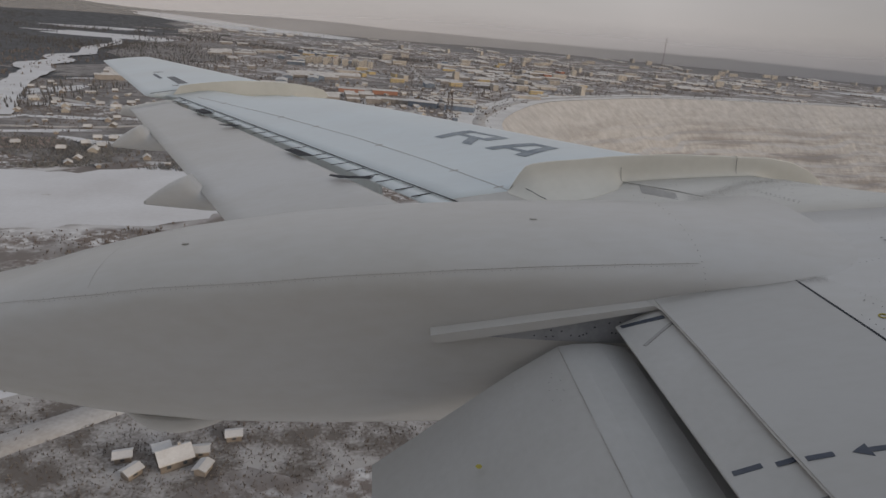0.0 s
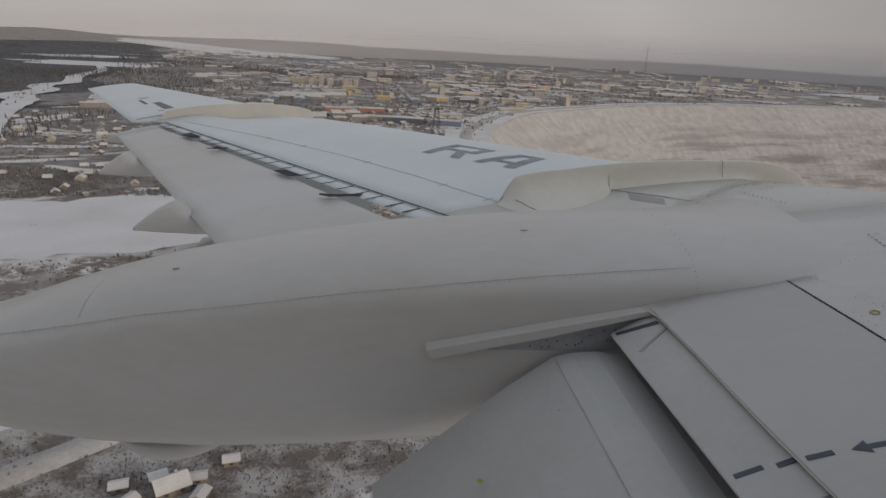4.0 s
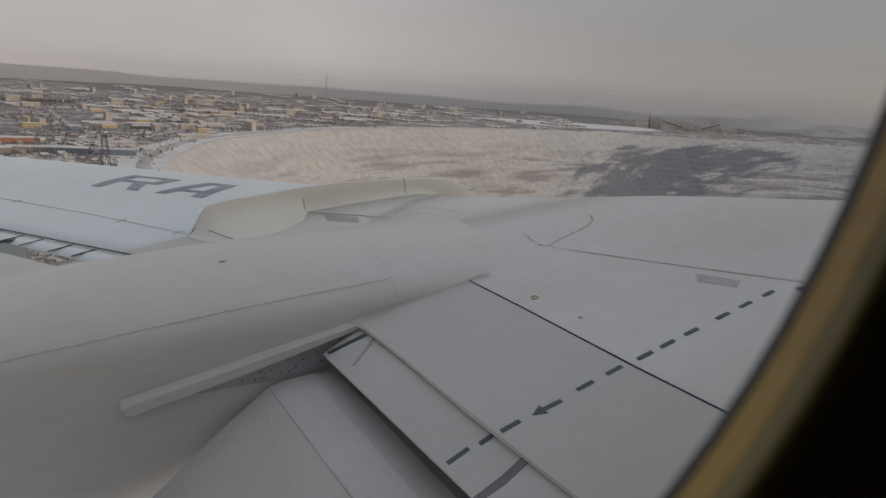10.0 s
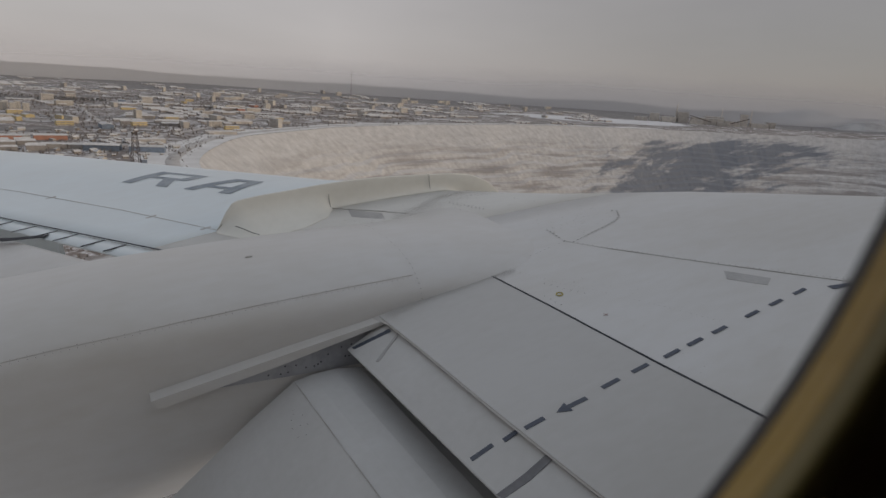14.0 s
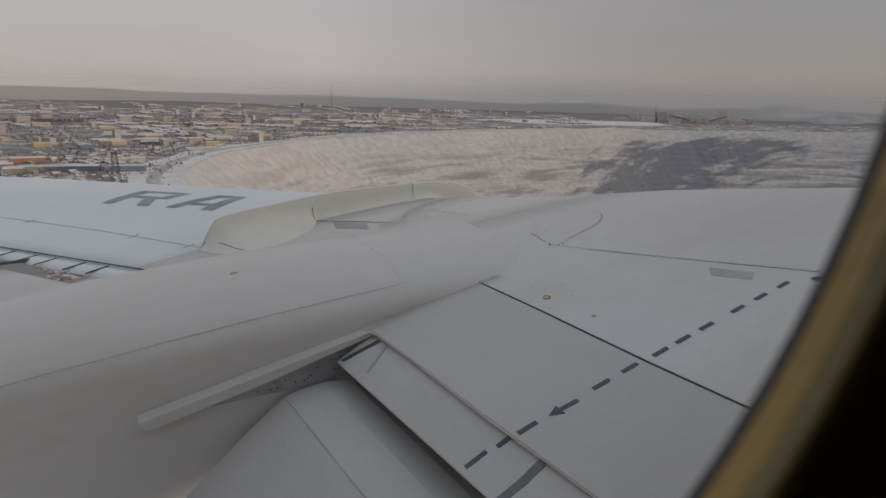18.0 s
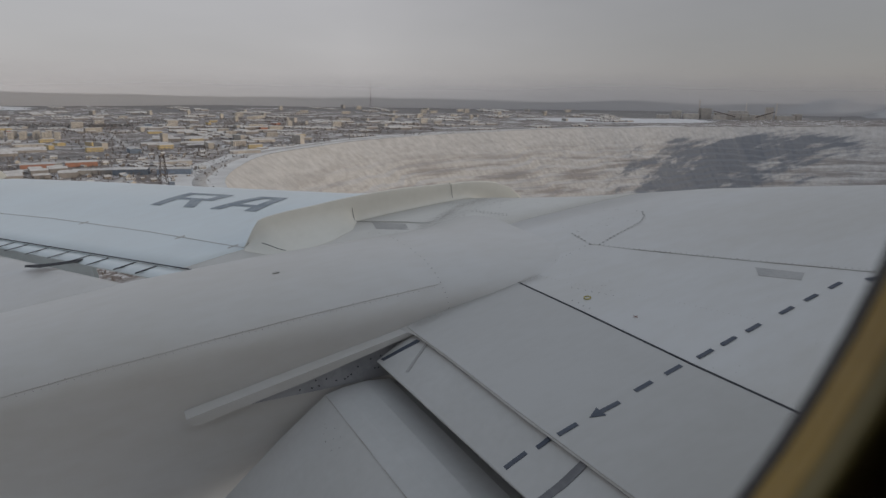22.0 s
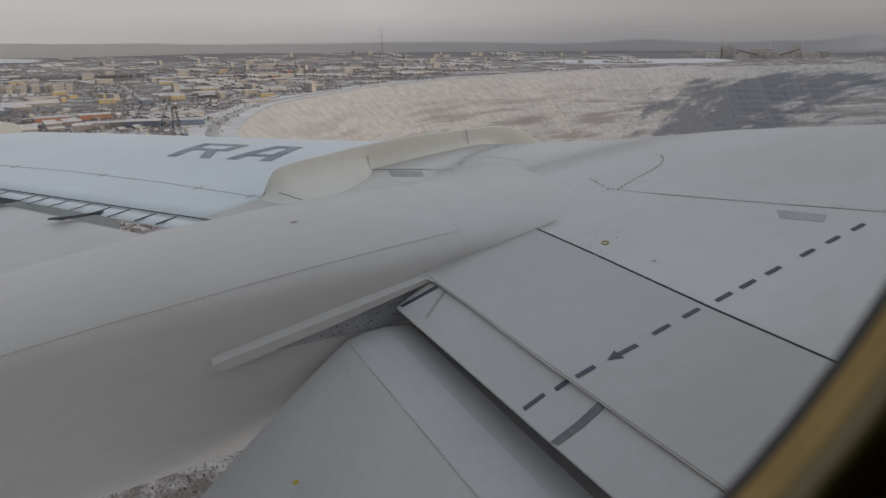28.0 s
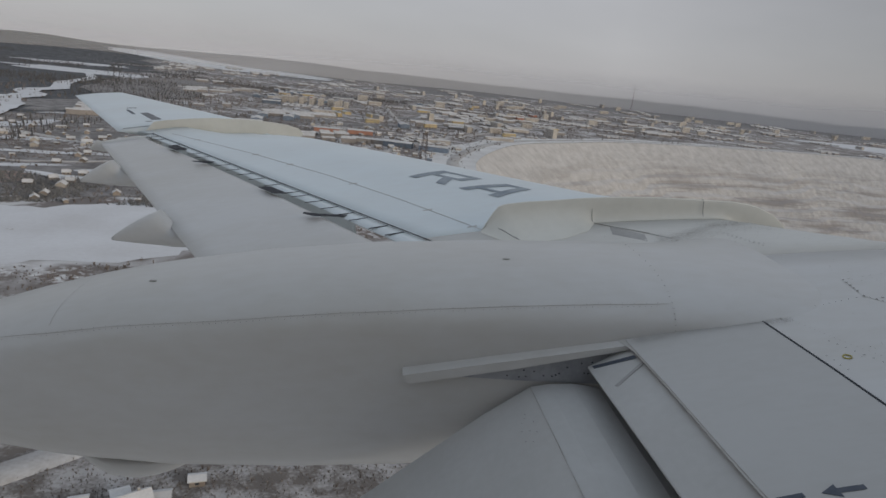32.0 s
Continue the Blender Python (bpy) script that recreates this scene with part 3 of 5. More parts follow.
# tapered fairings under the flap
def flap_top(x, y):
    f = min(1.0, max(0.0, (slot_x(y) - x) / (slot_x(y) - rear_x(y))))
    return base_z(y) - 0.05 + (rear_z(y) - base_z(y) + 0.05) * f ** 1.25


for y, x_tail, z, l, k in ((6.75, -3.2, -2.09, 2.0, 1.0), (9.35, -4.76, -2.0, 1.8, 0.95), (11.22, -5.46, -1.83, 1.3, 0.95)):
    rings = []
    for i in range(16):
        u = (i / 15) ** 1.4
        x = x_tail + l * u
        top = z + 0.02 + k * 0.34 * (1 - (1 - min(1.0, u / 0.34)) ** 1.5)
        if x > rear_x(y):
            top = min(top, flap_top(x, y) - (0.03 if y < 11 else -0.012))
        low = z - 0.01 - k * 0.07 * math.sin(math.pi * min(1.0, u + 0.02)) + 0.30 * max(0.0, u - 0.5)
        low = min(low, top - 0.02)
        w = k * 0.17 * (1 - (1 - min(1.0, u / 0.45)) ** 1.6) + 0.008
        m, h = (top + low) / 2, (top - low) / 2
        rings.append([(x, y + w * math.copysign(abs(math.cos(a)) ** 0.8, math.cos(a)), m + h * math.sin(a)) for a in np.linspace(0, math.tau, 16, endpoint=False)])
    part("flap_fairing", loft(rings), POD, aircraft, "pointed grey flap track fairing", True)

# ---- wing fences ----
def fence(y, prof):
    """An upright plate in the line of flight."""
    bm = bmesh.new()
    lo = [bm.verts.new((x, y - 0.015, z)) for x, z in prof]
    hi = [bm.verts.new((x, y + 0.015, z)) for x, z in prof]
    bm.faces.new(lo)
    bm.faces.new(hi[::-1])
    for i in range(len(lo)):
        j = (i + 1) % len(lo)
        bm.faces.new((lo[j], lo[i], hi[i], hi[j]))
    return part("wing_fence", bm, CREAM, aircraft, "cream painted upright wing fence")


FENCE_TOP = [(0.70, -1.60), (0.78, -1.463), (0.835, -1.378), (0.87, -1.35), (0.93, -1.338), (1.09, -1.318), (1.32, -1.303), (1.63, -1.277), (1.85, -1.267), (2.2, -1.262), (2.6, -1.278), (2.75, -1.287), (3.04, -1.30), (3.25, -1.338), (3.43, -1.415), (3.53, -1.493), (3.585, -1.555)]
FOOT = [(0.7, 0.05), (0.95, 0.40), (1.4, 0.36), (1.66, 0.22), (1.70, 0.06), (3.58, 0.04)]


def fillet(x, u, out=0.0):
    """A point on the fence's inboard face: u = 0 under the top edge, 1 at the foot."""
    y = 5.44 - lerp(x, FOOT) * u * u
    top = lerp(x, FENCE_TOP) - 0.02
    return (x, y - out, skin(x, y) + 0.003 + max(0.0, top - skin(x, y)) * (1 - u) ** 1.8 + out)


# a thin blade whose inboard face runs out into the wing skin in a wide fillet
rings = []
for x in [0.70 + 2.885 * i / 56 for i in range(57)]:
    top = lerp(x, FENCE_TOP)
    ring = [(x, 5.478, min(skin(x, 5.45), skin(x, 5.478)) - 0.03), (x, 5.47, top - 0.008), (x, 5.46, top), (x, 5.446, top - 0.003), (x, 5.44, top - 0.02)]
    ring += [fillet(x, u) for u in (0.15, 0.3, 0.45, 0.6, 0.75, 0.88, 1.0)]
    y = 5.44 - lerp(x, FOOT)
    ring.append((x, y, skin(x, y) - 0.03))
    rings.append(ring)
bm = loft(rings)
bm.normal_update()
for e in bm.edges:
    if len(e.link_faces) == 2 and e.calc_face_angle(0) > 0.45:
        e.smooth = False
inner_fence = part("wing_fence", bm, CREAM, aircraft, "cream painted upright wing fence faired into the skin", True)
for x, u0, u1 in ((1.705, 0.3, 0.95), (2.74, 0.0, 0.8)):
    line = [Vector(fillet(x, u0 + (u1 - u0) * k / 8, 0.012)) for k in range(9)]
    part("fence_joint", loft([[(p.x, p.y - 0.002, p.z), (p.x + 0.0035, p.y - 0.002, p.z), (p.x + 0.0035, p.y + 0.003, p.z), (p.x, p.y + 0.003, p.z)] for p in line]), STRIPE, inner_fence)
knob = bmesh.new()
bmesh.ops.create_uvsphere(knob, u_segments=8, v_segments=6, radius=0.009)
bmesh.ops.translate(knob, verts=knob.verts, vec=(2.743, 5.45, lerp(2.743, FENCE_TOP) + 0.006))
part("fence_knob", knob, CREAM, inner_fence)
crack = [Vector(fillet(0.845 + 0.15 * k / 8, 0.62 + 0.26 * k / 8, 0.008)) for k in range(9)]
part("fence_foot", loft([[p + Vector((0, 0, 0.006)), p, p + Vector((0.004, -0.006, 0))] for p in crack]), GAP, inner_fence)
fence(11.41, [(-4.55, -1.53), (-4.40, -1.375), (-4.2, -1.345), (-3.8, -1.31), (-3.37, -1.29), (-2.8, -1.31), (-2.38, -1.345), (-2.1, -1.39), (-1.89, -1.45), (-1.80, -1.56), (-2.1, -1.75), (-4, -1.75), (-4.5, -1.64)])
part("walkway_patch", decal(((1.80, 5.08), (1.83, 5.26), (2.06, 5.02), (2.03, 4.86)), 0.0025, 0.001), MARK_FADED, outer)
part("dirt_line", ribbon([(1.71, 5.38), (2.05, 5.085), (2.243, 4.885)], 0.012, 0.007, 0.004), GRIME, outer)
tagged(part("rivet_row", dots([on(2.70 + 0.16 * i / 9 + 0.02 * j, 4.92 - 0.33 * i / 9 + 0.03 * j, 0.007) for i in range(10) for j in (0, 1)], 0.0065), RIVET, outer), kind="stuff")
# loose specks of dirt and chipped paint behind the fence, on the pod's nose and on the inner skin
chips = random.Random(23)
smear = along([(2.12, 4.86), (2.35, 4.93), (2.55, 5.06), (2.75, 5.16), (3.05, 5.22), (3.35, 5.25)], 0.0012)
tagged(part("dirt_smear", dots([on(p.x + chips.gauss(0, 0.03), p.y + chips.gauss(0, 0.05), 0.004) for p in smear], 0.0042), GRIME, outer, "brown grainy dirt along the fence's foot"), kind="stuff")
tagged(part("dirt_smear", dots([on(p.x + chips.gauss(0, 0.03), p.y - 0.16 + chips.gauss(0, 0.035), 0.004) for p in smear[::3]], 0.004), GRIME, outer, "brown grainy dirt along the fence's foot"), kind="stuff")
foot = along([(1.42, 3.40), (1.8, 3.425), (2.2, 3.43), (2.4, 3.42)], 0.0012)
tagged(part("dirt_smear", dots([on(p.x + chips.gauss(0, 0.01), p.y + 0.02 - abs(chips.gauss(0, 0.035)), 0.0125) for p in foot], 0.0035), DUST, pod, "grey dust along the pod's foot"), kind="stuff")
tagged(part("dirt_specks", dots([on(2.45 + chips.gauss(0, 0.45), 4.9 + chips.gauss(0, 0.16), 0.006) for i in range(110)], 0.0055), GRIME, outer), kind="stuff")
spots_at = [(3.02 + abs(chips.gauss(0, 0.5)), 3.86 + chips.gauss(0, 0.13)) for i in range(60)]
tagged(part("dirt_specks", dots([(x, y, max(nose_z(x, y), skin(x, y)) + 0.009) for x, y in spots_at if x < 3.7], 0.005), GRIME, pod), kind="stuff")
tagged(part("dirt_specks", dots([on(2.3 + 1.6 * chips.random(), 1.4 + 2.0 * chips.random(), 0.005) for i in range(70)], 0.0032), GRIME, wing), kind="stuff")
for tone, q in ((MARK, ((-5.83, 13.72), (-5.77, 13.72), (-5.38, 13.08), (-5.43, 13.06))), (STRIPE, ((-5.93, 14.02), (-5.70, 13.95), (-5.69, 13.90), (-5.91, 13.97))), (STRIPE, ((-5.30, 13.12), (-5.14, 13.10), (-4.52, 12.12), (-4.72, 12.16))), (MARK, ((-5.30, 13.12), (-5.14, 13.10), (-5.06, 12.98), (-5.24, 13.02))), (STRIPE, ((-4.80, 12.08), (-4.66, 12.01), (-4.65, 11.97), (-4.79, 12.04)))):
    part("tip_mark", decal(q, 0.005), tone, tip)
part("edge_gap", ribbon([(-5.0, 11.55), (-4.3, 11.5)], 0.022, 0.006, 0.004), GAP, tip)

# registration letters on the outer wing
# drawn on a grid: u along the baseline, w up the letter
STROKES_R = [((0.0, 0), (0.095, 0), (0.095, 1), (0.0, 1)), ((0.095, 0.88), (0.36, 0.88), (0.45, 1), (0.095, 1)), ((0.36, 0.88), (0.345, 0.58), (0.43, 0.46), (0.45, 1)),
             ((0.095, 0.46), (0.43, 0.46), (0.345, 0.58), (0.095, 0.58)), ((0.33, 0), (0.435, 0), (0.33, 0.46), (0.225, 0.46))]
STROKES_A = [((0.585, 0), (0.68, 0), (0.785, 0.84), (0.70, 1)), ((0.70, 1), (0.785, 0.84), (0.87, 0.84), (0.95, 1)), ((0.95, 1), (0.87, 0.84), (0.895, 0), (1.0, 0)),
             ((0.71, 0.24), (0.888, 0.24), (0.884, 0.36), (0.725, 0.36))]
for strokes in (STROKES_R, STROKES_A):
    bm = bmesh.new()
    for q in strokes:
        a, b, c, d = (Vector((0.05 + 0.915 * u + 0.42 * w, 7.225 - 1.02 * u + 0.13 * w)) for u, w in q)
        grid = [[bm.verts.new(on(p.x, p.y, 0.004)) for p in (a.lerp(d, i / 8).lerp(b.lerp(c, i / 8), j / 4) for j in range(5))] for i in range(9)]
        for i in range(8):
            for j in range(4):
                bm.faces.new((grid[i][j], grid[i][j + 1], grid[i + 1][j + 1], grid[i + 1][j]))
    part("registration_letter", bm, LETTER, outer, "large dark blue letter painted on the wing")

# ---- fuselage and cabin window ----
FY, FZ, FR = -1.62, -0.35, 1.9
rings = []
for x in (-16, -12, -8, -5, -3, -1.6, -0.72, 0.72, 1.6, 3, 6, 10, 14, 17):
    rings.append([(x, FY + FR * math.cos(a), FZ + FR * math.sin(a)) for a in np.linspace(0, math.tau, 96, endpoint=False)])
bm = loft(rings)
kill = [f for f in bm.faces if len(f.verts) == 4 and abs(f.calc_center_median().x) < 0.6 and f.calc_center_median().y > -0.5 and abs(f.calc_center_median().z - 0.0) < 0.72]
bmesh.ops.delete(bm, geom=kill, context="FACES")
hull = part("fuselage", bm, HULL, aircraft, "pale fuselage with a round-cornered cabin window", True)
WX, WZ = -0.005, 0.045
N = 72


def ring_at(r, y):
    return [(WX + r * math.cos(a), y, WZ + r * math.sin(a)) for a in np.linspace(0, math.tau, N, endpoint=False)]


def on_hull(r, off):
    return [(x, FY + math.sqrt(FR * FR - (z - FZ) ** 2) + off, z) for x, _, z in ring_at(r, 0)]


part("window_panel", loft([on_hull(1.07, 0.006), on_hull(0.9, 0.012), on_hull(0.74, -0.002), ring_at(0.34, 0.1305)], caps=False), HULL, hull, "pale fuselage skin round the window", True)
part("rim_seal", loft([ring_at(0.34, 0.1305), ring_at(0.32, 0.125), ring_at(0.2165, 0.0926), ring_at(0.21, 0.0900), ring_at(0.2085, 0.0862)], caps=False), SEAL, hull, "dark grey rubber window seal", True)
rim_part = part("window_rim", loft([ring_at(0.2088, 0.0861), ring_at(0.2075, 0.0842), ring_at(0.2056, 0.0790), ring_at(0.2052, 0.0784), ring_at(0.2044, 0.0777), ring_at(0.2040, 0.0768), ring_at(0.2041, 0.0759)], caps=False), BEZEL, hull, "amber plastic window surround", True)
part("rim_lip", loft([ring_at(0.2041, 0.0759), ring_at(0.2039, 0.0742), ring_at(0.2034, 0.0722), ring_at(0.2035, 0.0708), ring_at(0.2044, 0.0698), ring_at(0.2058, 0.0690), ring_at(0.211, 0.0672)], caps=False), BROWN, rim_part, "olive brown inner lip of the surround", True)
part("cabin_lining", loft([ring_at(0.211, 0.0672), ring_at(0.23, 0.065), ring_at(0.34, 0.052), on_hull(0.5, -0.07), on_hull(0.6, -0.3), ring_at(0.7, -1.2), ring_at(0.6, -1.6), ring_at(0.05, -1.62)], caps=False), CABIN, hull, "tan cabin wall lining in shade round the window", True)

# ---- land: materials ----
def land_mat(name, snow, soil, wood, west_wood, wood_at, soil_at):
    """Snow broken by brown scrub and dark woodland at three scales."""
    m = bpy.data.materials.new(name)
    m.use_nodes = True
    nt, b = m.node_tree, m.node_tree.nodes["Principled BSDF"]
    b.inputs["Roughness"].default_value, b.inputs["Specular IOR Level"].default_value = 0.95, 0.1
    co = nt.nodes.new("ShaderNodeTexCoord")

    def tex(scale, detail, lo, hi):
        n, r = nt.nodes.new("ShaderNodeTexNoise"), nt.nodes.new("ShaderNodeValToRGB")
        n.inputs["Scale"].default_value, n.inputs["Detail"].default_value, n.inputs["Roughness"].default_value = scale, detail, 0.62
        nt.links.new(co.outputs["Object"], n.inputs["Vector"])
        r.color_ramp.elements[0].position, r.color_ramp.elements[1].position = lo, hi
        nt.links.new(n.outputs["Fac"], r.inputs[0])
        return r.outputs[0]

    def mixed(fac, a, c):
        x = nt.nodes.new("ShaderNodeMix")
        x.data_type = "RGBA"
        nt.links.new(fac, x.inputs[0])
        for k, v in ((6, a), (7, c)):
            if isinstance(v, tuple):
                x.inputs[k].default_value = (*v, 1)
            else:
                nt.links.new(v, x.inputs[k])
        return x.outputs[2]

    near = mixed(tex(0.16, 8, soil_at - 0.07, soil_at + 0.07), snow, soil)
    mid = mixed(tex(0.018, 7, soil_at - 0.04, soil_at + 0.10), near, tuple((p + q) / 2 for p, q in zip(soil, wood)))
    far = mixed(tex(0.0028, 8, wood_at - 0.02, wood_at + 0.05), mid, wood)
    # closed woodland to the west, and along the horizon in a haze-lightened tone
    xyz = nt.nodes.new("ShaderNodeSeparateXYZ")
    nt.links.new(co.outputs["Object"], xyz.inputs[0])

    def calc(op, a, c, d=0.0):
        n = nt.nodes.new("ShaderNodeMath")
        n.operation = op
        for k, v in enumerate((a, c, d)):
            if isinstance(v, (int, float)):
                n.inputs[k].default_value = v
            else:
                nt.links.new(v, n.inputs[k])
        return n.outputs[0]

    wobble = nt.nodes.new("ShaderNodeTexNoise")
    wobble.inputs["Scale"].default_value, wobble.inputs["Detail"].default_value = 0.0022, 8
    nt.links.new(co.outputs["Object"], wobble.inputs["Vector"])
    shift = calc("MULTIPLY_ADD", wobble.outputs["Fac"], 1500.0, -750.0)
    west = calc("ADD", calc("MULTIPLY_ADD", xyz.outputs[1], -0.33, -190.0), calc("SUBTRACT", shift, xyz.outputs[0]))
    length = nt.nodes.new("ShaderNodeVectorMath")
    length.operation = "LENGTH"
    nt.links.new(co.outputs["Object"], length.inputs[0])
    rim_w = calc("ADD", calc("SUBTRACT", length.outputs["Value"], 3700.0), shift)
    # trodden snowy lanes that part the plots into irregular cells
    cells, lane = nt.nodes.new("ShaderNodeTexVoronoi"), nt.nodes.new("ShaderNodeMapRange")
    cells.feature = "DISTANCE_TO_EDGE"
    cells.inputs["Scale"].default_value, cells.inputs["Randomness"].default_value = 0.011, 0.85
    for k, v in (("From Min", 0.022), ("From Max", 0.07), ("To Min", 0.85), ("To Max", 0.0)):
        lane.inputs[k].default_value = v
    nt.links.new(co.outputs["Object"], cells.inputs["Vector"])
    nt.links.new(cells.outputs["Distance"], lane.inputs["Value"])
    patchy = tex(0.006, 5, 0.42, 0.56)
    last = mixed(calc("MULTIPLY", lane.outputs[0], patchy), far, tuple(v * 0.92 for v in snow))
    for edge, tone, lift in ((rim_w, wood, 1.2), (west, west_wood, 1.8)):
        soft = nt.nodes.new("ShaderNodeMapRange")
        soft.inputs["From Min"].default_value, soft.inputs["From Max"].default_value = 0.0, 70.0
        nt.links.new(edge, soft.inputs["Value"])
        grain = mixed(tex(0.035, 10, 0.38, 0.66), tone, tuple(v * lift for v in tone))
        last = mixed(soft.outputs[0], last, grain)
    nt.links.new(last, b.inputs["Base Color"])
    return m


SNOW = land_mat("snow_and_scrub_ground", (0.68, 0.67, 0.665), (0.20, 0.165, 0.145), (0.21, 0.20, 0.195), (0.085, 0.085, 0.088), 0.55, 0.462)
BARE = mat("bare_red_brown_soil", (0.27, 0.20, 0.17), (0.36, 0.29, 0.255), rough=0.95, scale=0.03, fine=0.4, mix=0.3)
FIELD = mat("smooth_snow", (0.66, 0.66, 0.67), (0.57, 0.56, 0.56), rough=0.9, scale=0.02, fine=0.3, mix=0.2, spec=0.2)
TRACK = mat("packed_dirt_track", (0.33, 0.30, 0.275), (0.50, 0.485, 0.47), rough=0.9, scale=0.05, fine=0.8, mix=0.2)
TRODDEN = mat("trodden_snow", (0.68, 0.67, 0.655), (0.53, 0.515, 0.50), rough=0.9, scale=0.02, fine=0.3, mix=0.2, spec=0.2)
BRUSH = mat("snow_dusted_brush", (0.15, 0.13, 0.115), (0.40, 0.38, 0.365), rough=0.95, scale=0.09, fine=0.9, mix=0.6)
# wood tone lightened to stand in for distance haze
FARWOOD = mat("haze_paled_wood", (0.19, 0.19, 0.19), (0.26, 0.255, 0.25), rough=0.95, scale=0.02, fine=0.3)
SPOIL_ROCK = mat("grey_spoil_rock", (0.27, 0.26, 0.255), (0.42, 0.41, 0.40), rough=0.95, scale=0.012, fine=0.15, mix=0.3)
THICKET = mat("dark_brushwood_floor", (0.13, 0.12, 0.115), (0.30, 0.28, 0.27), rough=0.95, scale=0.05, fine=0.5, mix=0.3)
# far house walls kept light in base colour to imitate haze
PALEWALL = mat("haze_paled_house_walls", (0.35, 0.32, 0.295), (0.25, 0.23, 0.215), rough=0.9, scale=0.02, fine=0.2)
TWIG = mat("bare_brown_twigs", (0.17, 0.145, 0.13), (0.25, 0.22, 0.20), rough=0.9, scale=0.05, fine=0.6)
LARCH = mat("dark_larch_wood", (0.085, 0.083, 0.083), (0.12, 0.115, 0.113), rough=0.9, scale=0.03, fine=0.4)
BOARD = mat("weathered_house_boards", (0.30, 0.26, 0.22), (0.22, 0.185, 0.155), rough=0.85, scale=0.4, fine=4, per_object=0.8)
PLASTER = mat("cream_plaster", (0.52, 0.473, 0.41), (0.45, 0.41, 0.36), rough=0.85, scale=0.1, fine=2, per_object=0.4)
CONCRETE = mat("grey_concrete_panels", (0.48, 0.44, 0.39), (0.38, 0.35, 0.32), rough=0.85, scale=0.08, fine=1.5, per_object=0.4)
BRICKRED = mat("orange_red_cladding", (0.42, 0.205, 0.14), (0.34, 0.18, 0.13), rough=0.7, scale=0.2, fine=2)
OCHRE = mat("yellow_ochre_wall", (0.54, 0.42, 0.21), (0.47, 0.375, 0.21), rough=0.8, scale=0.2, fine=2)
SHEET = mat("blue_grey_sheet_wall", (0.18, 0.22, 0.28), (0.13, 0.16, 0.2), rough=0.6, scale=0.2, fine=2, per_object=0.5)
ROOFSNOW = mat("snow_covered_roof", (0.57, 0.56, 0.55), (0.44, 0.42, 0.405), rough=0.9, scale=0.15, fine=2, mix=0.3, per_object=0.25)
GLASS = mat("dark_window_glass", (0.05, 0.055, 0.065), (0.08, 0.085, 0.09), rough=0.2, scale=1)
PANES = mat("grey_window_rows", (0.20, 0.195, 0.19), (0.26, 0.25, 0.24), rough=0.4, scale=0.2)
GIRDER = mat("rusted_girder", (0.09, 0.075, 0.07), (0.14, 0.10, 0.08), rough=0.7, scale=0.3, fine=3)


